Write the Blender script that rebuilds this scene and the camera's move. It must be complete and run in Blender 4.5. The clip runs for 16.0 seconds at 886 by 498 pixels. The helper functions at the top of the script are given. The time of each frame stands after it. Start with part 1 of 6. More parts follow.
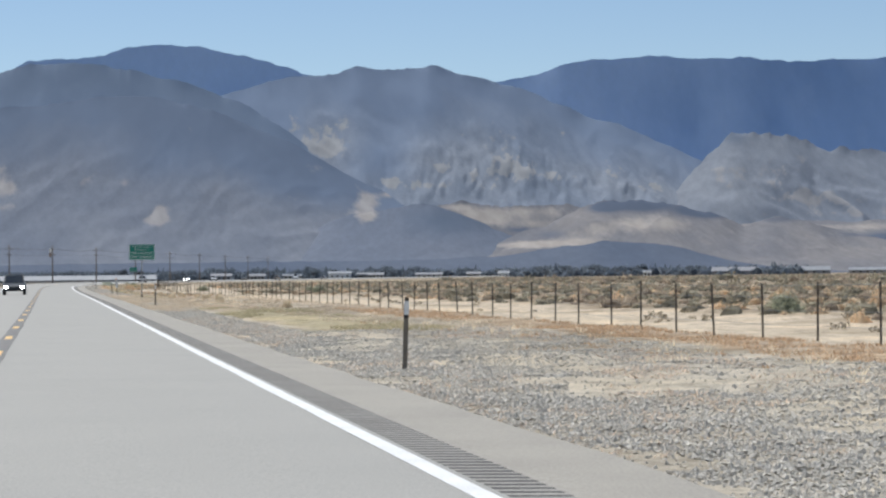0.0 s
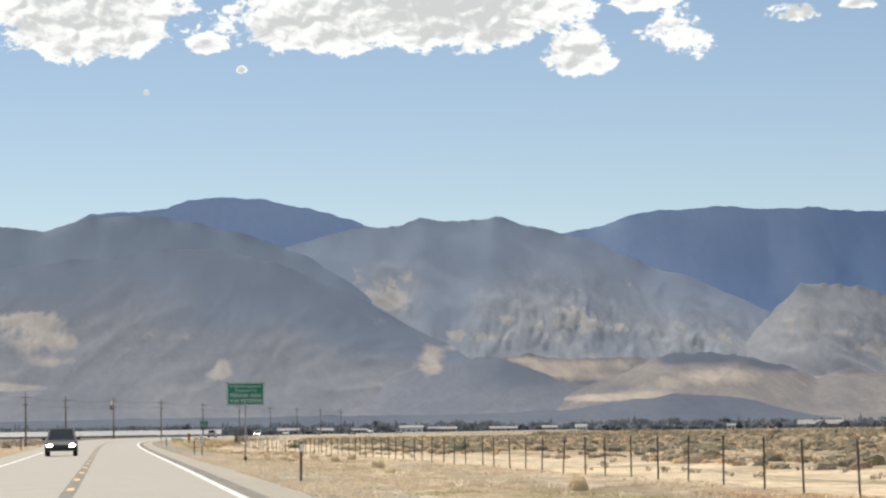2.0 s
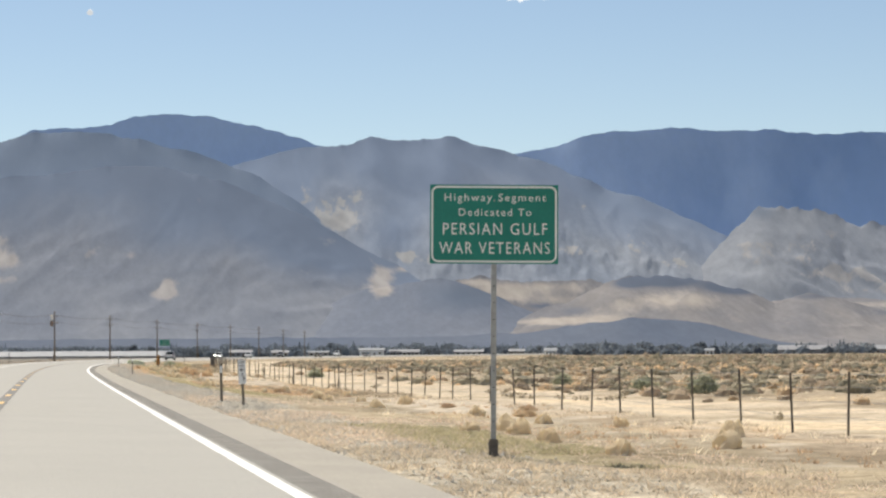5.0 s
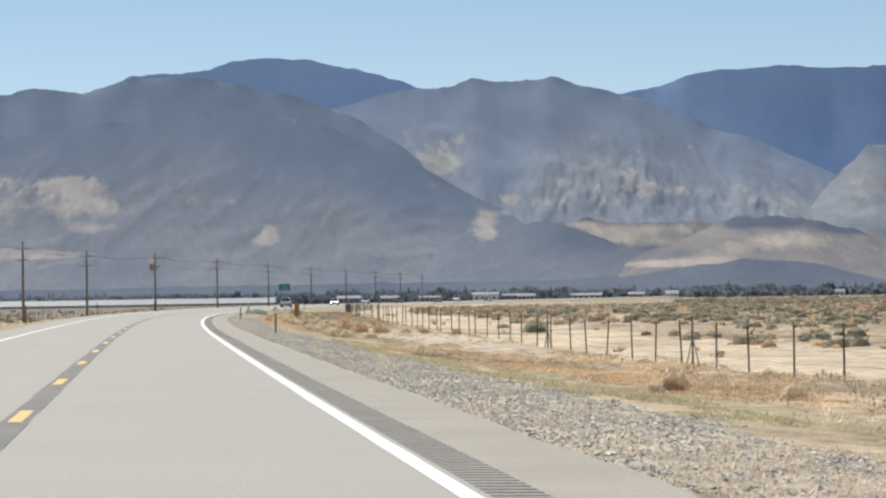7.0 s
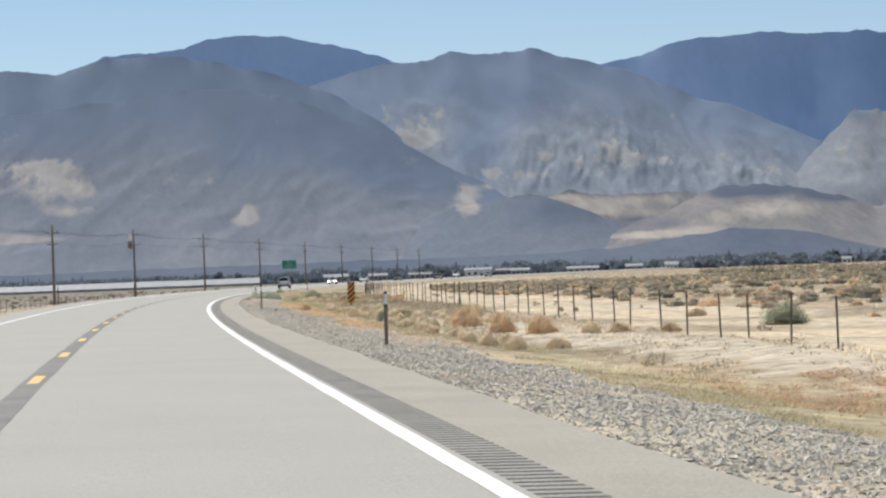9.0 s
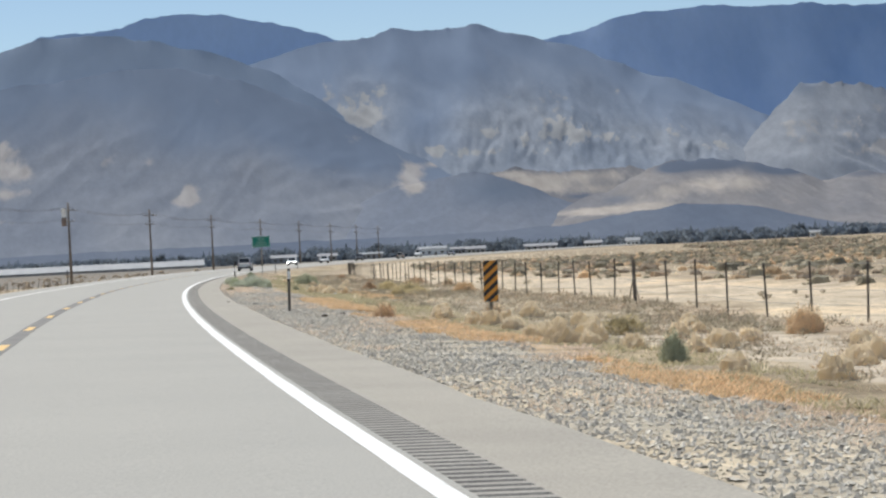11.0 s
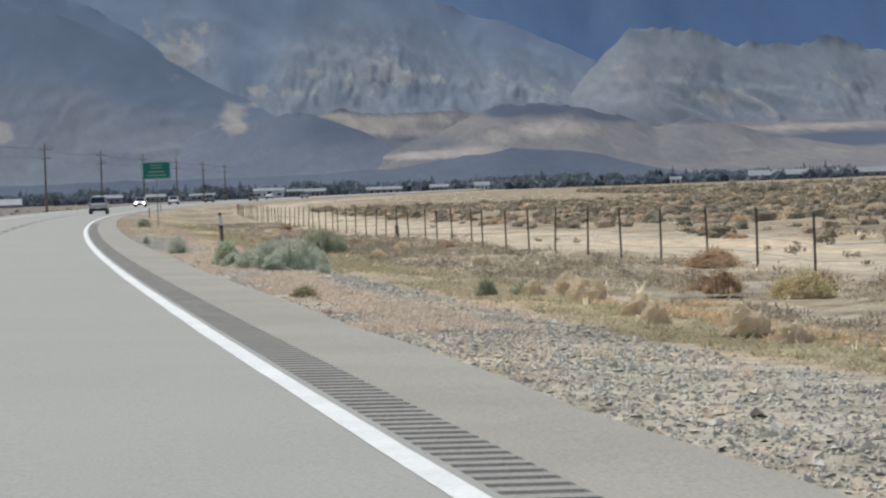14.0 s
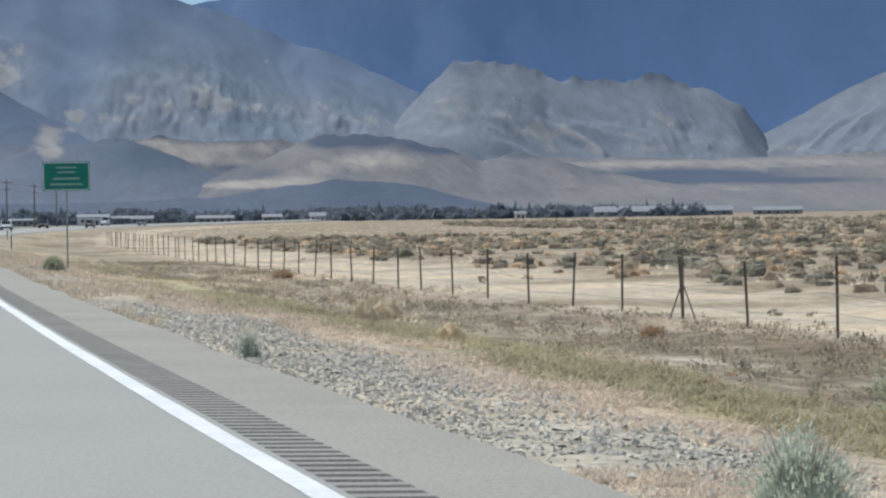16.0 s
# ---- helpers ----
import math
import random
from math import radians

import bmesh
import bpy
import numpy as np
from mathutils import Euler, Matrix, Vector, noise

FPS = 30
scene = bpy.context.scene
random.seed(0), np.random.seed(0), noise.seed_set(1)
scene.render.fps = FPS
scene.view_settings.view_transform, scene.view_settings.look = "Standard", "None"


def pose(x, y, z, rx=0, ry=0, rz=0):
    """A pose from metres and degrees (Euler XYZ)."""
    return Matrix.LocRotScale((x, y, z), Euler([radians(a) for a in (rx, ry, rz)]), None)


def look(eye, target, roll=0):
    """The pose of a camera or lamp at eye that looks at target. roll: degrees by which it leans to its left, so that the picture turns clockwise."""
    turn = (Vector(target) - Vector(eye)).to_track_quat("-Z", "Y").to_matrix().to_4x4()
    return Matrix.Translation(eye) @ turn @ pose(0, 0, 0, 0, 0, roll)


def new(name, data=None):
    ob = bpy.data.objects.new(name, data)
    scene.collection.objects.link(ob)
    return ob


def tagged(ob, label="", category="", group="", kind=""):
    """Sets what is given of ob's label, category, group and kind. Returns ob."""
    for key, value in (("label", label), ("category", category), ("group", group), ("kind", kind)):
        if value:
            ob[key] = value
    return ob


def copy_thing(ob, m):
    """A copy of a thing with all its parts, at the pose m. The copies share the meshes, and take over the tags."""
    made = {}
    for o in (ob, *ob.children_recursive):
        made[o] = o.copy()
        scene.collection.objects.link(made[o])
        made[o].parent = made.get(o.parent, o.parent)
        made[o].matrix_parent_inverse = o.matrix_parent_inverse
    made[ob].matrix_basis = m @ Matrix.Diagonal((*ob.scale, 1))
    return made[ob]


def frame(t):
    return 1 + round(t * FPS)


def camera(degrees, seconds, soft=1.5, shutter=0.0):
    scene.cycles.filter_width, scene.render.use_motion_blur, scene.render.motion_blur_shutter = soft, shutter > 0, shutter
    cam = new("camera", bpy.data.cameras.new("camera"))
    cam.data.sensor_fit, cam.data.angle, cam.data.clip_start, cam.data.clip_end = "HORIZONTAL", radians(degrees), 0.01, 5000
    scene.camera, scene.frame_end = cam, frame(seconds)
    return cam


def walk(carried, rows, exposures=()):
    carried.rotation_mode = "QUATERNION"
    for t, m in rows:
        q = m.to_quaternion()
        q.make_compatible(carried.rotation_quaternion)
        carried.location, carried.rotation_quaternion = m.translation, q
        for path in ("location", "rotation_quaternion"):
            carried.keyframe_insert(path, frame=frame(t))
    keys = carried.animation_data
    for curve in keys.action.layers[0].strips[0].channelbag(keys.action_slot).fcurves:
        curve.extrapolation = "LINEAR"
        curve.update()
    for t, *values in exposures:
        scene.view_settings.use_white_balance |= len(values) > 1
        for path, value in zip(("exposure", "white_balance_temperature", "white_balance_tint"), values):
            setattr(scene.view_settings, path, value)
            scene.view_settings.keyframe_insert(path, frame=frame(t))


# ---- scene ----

# ================= camera =================
cam = camera(19.4, 16.0, soft=2.3)
# seconds, place of the eye, heading right of +y, pitch, lean
ROWS = [
    (0.0, 0.991, -0.001, 1.314, 8.564, 0.567, -0.672),
    (0.5, 0.930, 16.931, 1.312, 4.344, 1.748, 0.730),
    (1.0, 0.869, 30.326, 1.310, 4.285, 1.887, -0.851),
    (1.5, 0.899, 43.737, 1.307, 6.887, 2.556, -1.249),
    (2.0, 0.925, 59.966, 1.309, 7.277, 3.986, -0.826),
    (2.5, 1.016, 75.366, 1.315, 7.590, 3.935, -0.257),
    (3.0, 1.102, 91.826, 1.321, 8.340, 4.311, -1.006),
    (5.3, 1.170, 160.861, 1.379, 8.508, 2.034, -0.360),
    (5.5, 1.190, 168.165, 1.382, 8.357, 1.914, -0.531),
    (6.0, 1.246, 183.404, 1.387, 7.949, 1.643, -0.742),
    (6.5, 1.234, 200.478, 1.395, 6.187, 1.492, -0.738),
    (7.0, 1.227, 214.870, 1.407, 6.303, 1.082, -0.985),
    (7.5, 1.137, 226.684, 1.418, 6.557, 0.408, -2.218),
    (8.0, 1.039, 244.242, 1.435, 7.012, 0.214, -2.326),
    (8.2, 1.046, 250.060, 1.440, 6.559, 0.425, -2.364),
    (10.3, 1.216, 306.967, 1.515, 7.712, 0.554, -2.468),
    (10.5, 1.288, 312.740, 1.519, 7.817, 0.195, -2.906),
    (11.0, 1.491, 327.537, 1.531, 8.070, 0.040, -2.925),
    (11.5, 1.638, 342.442, 1.545, 8.708, -0.989, -3.142),
    (12.0, 1.829, 356.190, 1.563, 8.907, -0.481, -3.020),
    (12.5, 2.071, 372.107, 1.590, 8.667, -0.394, -2.555),
    (13.0, 2.387, 387.310, 1.617, 9.586, -0.455, -2.538),
    (13.5, 2.652, 401.285, 1.642, 11.047, -0.778, -2.383),
    (14.0, 2.947, 413.821, 1.651, 12.114, -1.372, -2.104),
    (14.5, 3.464, 429.186, 1.661, 12.511, -1.239, -3.339),
    (15.0, 4.066, 444.380, 1.670, 13.909, -1.238, -1.837),
    (15.5, 4.375, 451.474, 1.673, 14.959, -1.487, -1.738),
    (15.6, 4.569, 455.437, 1.670, 15.224, -1.343, -1.571),
    (15.7, 4.770, 459.400, 1.668, 15.488, -1.199, -1.404),
    (15.8, 4.977, 463.363, 1.665, 15.753, -1.056, -1.237),
    (15.9, 5.188, 467.325, 1.662, 16.018, -0.912, -1.070),
    (16.0, 5.406, 471.287, 1.660, 16.283, -0.768, -0.903),
]


def aimed(x, y, z, yaw, pitch, lean):
    a, b = radians(yaw), radians(pitch)
    way = Vector((math.sin(a) * math.cos(b), math.cos(a) * math.cos(b), math.sin(b)))
    return look((x, y, z), Vector((x, y, z)) + way * 100, lean)


walk(cam, [(r[0], aimed(*r[1:])) for r in ROWS],
     exposures=[(0.0, -0.32, 6050, 10), (0.5, -0.15, 6350, 10), (1.5, -0.08, 6800, 10), (2.0, -0.04, 7150, 10), (2.5, -0.18, 7400, 10), (3.0, -0.19, 7450, 10), (5.5, 0.01, 6750, 10), (8.0, -0.20, 6480, 9),
                (10.5, -0.06, 6350, 9), (11.0, -0.21, 6300, 9), (11.5, -0.46, 6200, 9), (13.0, -0.42, 6200, 8), (14.0, -0.53, 6150, 8), (15.0, -0.44, 6000, 8), (16.0, -0.42, 5850, 7)])

# ================= light =================
SUN_AZ, SUN_EL = -22.0, 56.0      # ahead and a little to the left of the road
sky_world = bpy.data.worlds.new("desert_sky")
scene.world = sky_world
sky_world.use_nodes = True
nt = sky_world.node_tree
sky = nt.nodes.new("ShaderNodeTexSky")
sky.sky_type = "NISHITA"
sky.sun_disc = False
sky.sun_elevation, sky.sun_rotation = radians(SUN_EL), radians(SUN_AZ)
sky.altitude, sky.air_density, sky.dust_density, sky.ozone_density = 1500, 0.9, 0.3, 0.9
nt.nodes["Background"].inputs[1].default_value = 0.105


def sky_math(op, a, c=0.0, e=0.0):
    n = nt.nodes.new("ShaderNodeMath")
    n.operation = op
    for k, v in enumerate((a, c, e)):
        if isinstance(v, (int, float)):
            n.inputs[k].default_value = v
        else:
            nt.links.new(v, n.inputs[k])
    return n.outputs[0]


def sky_range(v, lo, hi, to_lo=0.0, to_hi=1.0):
    n = nt.nodes.new("ShaderNodeMapRange")
    n.interpolation_type = "SMOOTHSTEP"
    nt.links.new(v, n.inputs["Value"])
    for k, x in (("From Min", lo), ("From Max", hi), ("To Min", to_lo), ("To Max", to_hi)):
        n.inputs[k].default_value = x
    return n.outputs[0]


# fair-weather clouds of the sky: bearing and height in degrees, broken up by noise
sky_at = nt.nodes.new("ShaderNodeTexCoord")
apart = nt.nodes.new("ShaderNodeSeparateXYZ")
nt.links.new(sky_at.outputs["Generated"], apart.inputs[0])
bearing = sky_math("MULTIPLY", sky_math("ARCTAN2", apart.outputs[0], apart.outputs[1]), 57.2958)
height = sky_math("MULTIPLY", sky_math("ARCSINE", apart.outputs[2]), 57.2958)
flat_sky = nt.nodes.new("ShaderNodeCombineXYZ")
nt.links.new(bearing, flat_sky.inputs[0])
nt.links.new(sky_math("MULTIPLY", height, 1.5), flat_sky.inputs[1])


def sky_noise(scale, detail, rough, bend=0.0, shift=(0.0, 0.0, 0.0)):
    moved = nt.nodes.new("ShaderNodeVectorMath")
    moved.operation = "ADD"
    moved.inputs[1].default_value = shift
    nt.links.new(flat_sky.outputs[0], moved.inputs[0])
    n = nt.nodes.new("ShaderNodeTexNoise")
    n.inputs["Scale"].default_value, n.inputs["Detail"].default_value = scale, detail
    n.inputs["Roughness"].default_value, n.inputs["Distortion"].default_value = rough, bend
    nt.links.new(moved.outputs[0], n.inputs["Vector"])
    return n.outputs["Fac"]


# bearing, base height, half width, thickness, fullness
BANKS = [(-0.6, 8.38, 2.5, 1.5, 0.55), (1.2, 9.1, 0.8, 0.5, 0.35), (2.1, 8.36, 0.5, 0.32, 0.5), (4.6, 8.42, 2.3, 1.05, 0.55), (7.6, 8.55, 3.2, 1.7, 0.75), (10.3, 7.78, 0.95, 0.75, 0.5),
         (12.55, 8.2, 0.75, 0.8, 0.3), (11.8, 9.15, 0.9, 0.5, 0.35), (15.1, 8.82, 0.7, 0.28, 0.4), (16.5, 9.05, 0.55, 0.2, 0.4), (0.75, 7.42, 0.09, 0.10, 0.7), (2.86, 7.92, 0.12, 0.11, 0.7), (2.7, 9.2, 0.3, 0.16, 0.4)]
mass = None
for az_, el_, wide_, tall_, full_ in BANKS:
    u_ = sky_math("DIVIDE", sky_math("SUBTRACT", bearing, az_), wide_)
    v_ = sky_math("DIVIDE", sky_math("SUBTRACT", height, el_ + tall_ * 0.45), tall_)
    v_ = sky_math("MULTIPLY", v_, sky_range(v_, -0.2, 0.1, 1.7, 1.0))
    m_ = sky_math("SUBTRACT", full_, sky_math("MULTIPLY", sky_math("ADD", sky_math("MULTIPLY", u_, u_), sky_math("MULTIPLY", v_, v_)), full_))
    mass = m_ if mass is None else sky_math("SMOOTH_MAX", mass, m_, 0.1)
# more of the same over the view
mass = sky_math("MAXIMUM", mass, sky_range(height, 9.5, 13.0, -0.9, 0.0))
billows = sky_math("ADD", sky_math("MULTIPLY", sky_noise(1.1, 10, 0.64, 0.3), 1.5), sky_math("MULTIPLY", sky_noise(3.6, 8, 0.60, 1.2), 0.6))
thick = sky_math("ADD", mass, sky_math("SUBTRACT", billows, 1.07))
veil = sky_range(thick, 0.0, 0.15)
lumps = sky_math("SUBTRACT", sky_noise(1.9, 5, 0.55, 0.4), sky_noise(1.9, 5, 0.55, 0.4, (-0.10, 0.16, 0.0)))      # the sides of the billows that face the sun
belly = sky_range(sky_math("SUBTRACT", sky_math("ADD", sky_math("MULTIPLY", mass, 0.9), sky_math("ADD", sky_math("MULTIPLY", sky_noise(0.75, 3, 0.5), 0.9), sky_math("MULTIPLY", sky_noise(3.0, 8, 0.65, 0.8), 0.25))), sky_math("MULTIPLY", lumps, 1.5)), 0.74, 1.20)
shade_mix = nt.nodes.new("ShaderNodeMix")
shade_mix.data_type = "RGBA"
shade_mix.inputs["A"].default_value, shade_mix.inputs["B"].default_value = (9.6, 10.2, 10.8, 1), (6.1, 6.6, 7.2, 1)
nt.links.new(belly, shade_mix.inputs["Factor"])
cover_mix = nt.nodes.new("ShaderNodeMix")
cover_mix.data_type = "RGBA"
nt.links.new(veil, cover_mix.inputs["Factor"])
nt.links.new(sky.outputs[0], cover_mix.inputs["A"])
nt.links.new(shade_mix.outputs["Result"], cover_mix.inputs["B"])
nt.links.new(cover_mix.outputs["Result"], nt.nodes["Background"].inputs[0])
sun = new("sun", bpy.data.lights.new("sun", "SUN"))
sun.data.energy, sun.data.angle, sun.data.color = 4.8, radians(0.53), (1.0, 0.95, 0.87)
sd_ = Vector((math.sin(radians(SUN_AZ)) * math.cos(radians(SUN_EL)), math.cos(radians(SUN_AZ)) * math.cos(radians(SUN_EL)), math.sin(radians(SUN_EL))))
sun.matrix_world = look(sd_ * 50, (0, 0, 0))

# ================= small tools =================
rng = np.random.default_rng(7)


def mesh_np(name, verts, faces, mats, parent=None, smooth=False, index=None):
    """One mesh object from vertex and face arrays."""
    me = bpy.data.meshes.new(name)
    me.from_pydata(np.asarray(verts, float).tolist(), [], faces if isinstance(faces, list) else faces.tolist())
    for m in (mats if isinstance(mats, (list, tuple)) else [mats]):
        me.materials.append(m)
    if smooth:
        me.polygons.foreach_set("use_smooth", [True] * len(me.polygons))
    if index is not None:
        me.polygons.foreach_set("material_index", np.asarray(index, int).tolist())
    me.update()
    ob = new(name, me)
    ob.parent = parent
    return ob


def part(name, bm, material, parent=None, label="", smooth=False):
    """Links a bmesh as one mesh object under a thing or a part."""
    me = bpy.data.meshes.new(name)
    if smooth:
        for f in bm.faces:
            f.smooth = True
    bm.to_mesh(me)
    bm.free()
    me.materials.append(material)
    ob = new(name, me)
    ob.parent = parent
    return tagged(ob, label) if label else ob


def thing(name, label, category, at=(0, 0, 0), group="", turn=0.0):
    ob = new(name)
    ob.matrix_world = Matrix.Translation(at) @ Matrix.Rotation(radians(turn), 4, "Z")
    return tagged(ob, label, category, group)


def box_bm(sx, sy, sz, at=(0, 0, 0), bevel=0.0, bm=None):
    bm = bm or bmesh.new()
    made = bmesh.ops.create_cube(bm, size=1)["verts"]
    for v in made:
        v.co = Vector((v.co.x * sx + at[0], v.co.y * sy + at[1], v.co.z * sz + at[2]))
    if bevel:
        edges = list({e for v in made for e in v.link_edges})
        bmesh.ops.bevel(bm, geom=edges, offset=bevel, segments=2, affect="EDGES")
    return bm


def tube_bm(r0, r1, h, n=10, at=(0, 0, 0), axis="Z", bm=None):
    bm = bm or bmesh.new()
    made = bmesh.ops.create_cone(bm, cap_ends=True, segments=n, radius1=r0, radius2=r1, depth=h)["verts"]
    turn = {"Z": Matrix(), "X": Matrix.Rotation(math.pi / 2, 4, "Y"), "Y": Matrix.Rotation(math.pi / 2, 4, "X")}[axis]
    for v in made:
        v.co = turn @ v.co + Vector(at)
    return bm


def noise2(x, y, seed=0):
    """Smooth value noise of numpy arrays, from -1 to 1."""
    table = np.random.default_rng(seed).uniform(-1, 1, (256, 256))
    xi, yi = np.floor(x).astype(int), np.floor(y).astype(int)
    fx, fy = x - xi, y - yi
    fx, fy = fx * fx * (3 - 2 * fx), fy * fy * (3 - 2 * fy)
    g = lambda i, j: table[i % 256, j % 256]
    return (g(xi, yi) * (1 - fx) + g(xi + 1, yi) * fx) * (1 - fy) + (g(xi, yi + 1) * (1 - fx) + g(xi + 1, yi + 1) * fx) * fy


def fbm(x, y, octaves=5, seed=0, gain=0.5):
    out, amp = 0.0, 1.0
    for k in range(octaves):
        out = out + amp * noise2(x * 2 ** k, y * 2 ** k, seed + k)
        amp *= gain
    return out


def noise3(p, seed=0):
    """Smooth value noise of points (n, 3), from -1 to 1."""
    table = np.random.default_rng(seed).uniform(-1, 1, (64, 64, 64))
    i = np.floor(p).astype(int)
    f = p - i
    f = f * f * (3 - 2 * f)
    out = 0.0
    for dx in (0, 1):
        for dy in (0, 1):
            for dz in (0, 1):
                w = (f[:, 0] if dx else 1 - f[:, 0]) * (f[:, 1] if dy else 1 - f[:, 1]) * (f[:, 2] if dz else 1 - f[:, 2])
                out = out + w * table[(i[:, 0] + dx) % 64, (i[:, 1] + dy) % 64, (i[:, 2] + dz) % 64]
    return out


# ================= materials =================
def nodes_of(name):
    m = bpy.data.materials.new(name)
    m.use_nodes = True
    t = m.node_tree
    return m, t, t.nodes["Principled BSDF"]


def mat(name, c1, c2=None, scale=8.0, rough=0.85, metal=0.0, bump=0.0, bump_scale=None, fine=None, spec=0.3, vary=0.0, detail=6.0):
    """Two colours mixed by noise in object space, a finer grain over them, bump, and a spread from piece to piece."""
    m, t, b = nodes_of(name)
    b.inputs["Roughness"].default_value, b.inputs["Metallic"].default_value = rough, metal
    b.inputs["Specular IOR Level"].default_value = spec
    c2 = c2 or tuple(x * 0.8 for x in c1)
    tc = t.nodes.new("ShaderNodeTexCoord")
    n1 = t.nodes.new("ShaderNodeTexNoise")
    n1.inputs["Scale"].default_value, n1.inputs["Detail"].default_value = scale, detail
    t.links.new(tc.outputs["Object"], n1.inputs["Vector"])
    ramp = t.nodes.new("ShaderNodeValToRGB")
    ramp.color_ramp.elements[0].position, ramp.color_ramp.elements[1].position = 0.35, 0.65
    ramp.color_ramp.elements[0].color, ramp.color_ramp.elements[1].color = (*c2, 1), (*c1, 1)
    t.links.new(n1.outputs["Fac"], ramp.inputs["Fac"])
    col = ramp.outputs["Color"]
    if fine:
        n2 = t.nodes.new("ShaderNodeTexNoise")
        n2.inputs["Scale"].default_value, n2.inputs["Detail"].default_value = fine[0], 3
        t.links.new(tc.outputs["Object"], n2.inputs["Vector"])
        r2 = t.nodes.new("ShaderNodeMapRange")
        r2.inputs["From Min"].default_value, r2.inputs["From Max"].default_value = 0.3, 0.7
        r2.inputs["To Min"].default_value, r2.inputs["To Max"].default_value = 1 - fine[1], 1 + fine[1]
        t.links.new(n2.outputs["Fac"], r2.inputs["Value"])
        mx = t.nodes.new("ShaderNodeVectorMath")
        mx.operation = "SCALE"
        t.links.new(col, mx.inputs[0])
        t.links.new(r2.outputs[0], mx.inputs["Scale"])
        col = mx.outputs[0]
    if vary:
        gi = t.nodes.new("ShaderNodeNewGeometry")
        r3 = t.nodes.new("ShaderNodeMapRange")
        r3.inputs["To Min"].default_value, r3.inputs["To Max"].default_value = 1 - vary, 1 + vary
        t.links.new(gi.outputs["Random Per Island"], r3.inputs["Value"])
        mx = t.nodes.new("ShaderNodeVectorMath")
        mx.operation = "SCALE"
        t.links.new(col, mx.inputs[0])
        t.links.new(r3.outputs[0], mx.inputs["Scale"])
        col = mx.outputs[0]
    t.links.new(col, b.inputs["Base Color"])
    if bump:
        n3 = t.nodes.new("ShaderNodeTexNoise")
        n3.inputs["Scale"].default_value, n3.inputs["Detail"].default_value = bump_scale or scale * 4, 4
        t.links.new(tc.outputs["Object"], n3.inputs["Vector"])
        bp = t.nodes.new("ShaderNodeBump")
        bp.inputs["Strength"].default_value, bp.inputs["Distance"].default_value = 1.0, bump
        t.links.new(n3.outputs["Fac"], bp.inputs["Height"])
        t.links.new(bp.outputs[0], b.inputs["Normal"])
    return m


def foliage(name, c1, c2, vary=0.35, through_light=0.45):
    """Leaves: half of the light goes through them."""
    m = mat(name, c1, c2, scale=3.0, rough=0.9, vary=vary, spec=0.1)
    t = m.node_tree
    b = t.nodes["Principled BSDF"]
    tr = t.nodes.new("ShaderNodeBsdfTranslucent")
    t.links.new(b.inputs["Base Color"].links[0].from_socket, tr.inputs["Color"])
    mx = t.nodes.new("ShaderNodeMixShader")
    mx.inputs[0].default_value = through_light
    t.links.new(b.outputs[0], mx.inputs[1])
    t.links.new(tr.outputs[0], mx.inputs[2])
    t.links.new(mx.outputs[0], t.nodes["Material Output"].inputs["Surface"])
    return m


ASPHALT = mat("bleached asphalt", (0.385, 0.368, 0.326), (0.366, 0.350, 0.311), 0.35, 0.8, bump=0.003, bump_scale=60, fine=(45, 0.16), spec=0.35)
SHOULDER = mat("shoulder asphalt", (0.390, 0.358, 0.300), (0.348, 0.319, 0.268), 0.5, 0.85, bump=0.004, bump_scale=50, fine=(40, 0.2))
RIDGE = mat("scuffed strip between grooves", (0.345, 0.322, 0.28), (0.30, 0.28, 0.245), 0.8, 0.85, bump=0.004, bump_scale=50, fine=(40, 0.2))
# part of the groove shade is painted in as darker asphalt
GROOVE = mat("milled groove with painted shade", (0.205, 0.196, 0.178), (0.165, 0.157, 0.145), 0.8, 0.85, bump=0.004, bump_scale=60, fine=(50, 0.25))
SEAL = mat("dark sealed asphalt", (0.235, 0.225, 0.205), (0.190, 0.182, 0.168), 0.8, 0.8, bump=0.004, bump_scale=60, fine=(50, 0.22))
WHITE_LINE = mat("white road paint", (0.90, 0.89, 0.84), (0.80, 0.79, 0.75), 1.6, 0.6, fine=(30, 0.1))
YELLOW_LINE = mat("yellow road paint", (0.80, 0.53, 0.19), (0.72, 0.48, 0.19), 4.0, 0.6, fine=(30, 0.12))
STONE = mat("grey gravel stone", (0.715, 0.662, 0.565), (0.575, 0.53, 0.45), 9.0, 0.95, vary=0.28, spec=0.1)
DRY_GRASS = foliage("dry grass", (0.66, 0.56, 0.43), (0.56, 0.47, 0.35))
PEACH = foliage("peach coloured dry brome grass", (0.76, 0.635, 0.505), (0.64, 0.525, 0.41))
DULL_SAGE = foliage("dull grey brown brush", (0.46, 0.395, 0.29), (0.36, 0.31, 0.23), 0.35)
STRAW = foliage("pale straw", (0.95, 0.84, 0.64), (0.90, 0.78, 0.58), 0.12, 0.55)
OLIVE = foliage("olive grass", (0.53, 0.47, 0.305), (0.43, 0.385, 0.245))
SAGE = foliage("sage foliage", (0.72, 0.74, 0.61), (0.60, 0.63, 0.51))
GREEN = foliage("green brush foliage", (0.51, 0.515, 0.365), (0.41, 0.42, 0.295))
SOFT_GREEN = foliage("soft green sage foliage", (0.66, 0.70, 0.51), (0.54, 0.58, 0.41))
RUST = foliage("rust dry brush", (0.62, 0.445, 0.29), (0.50, 0.35, 0.22))
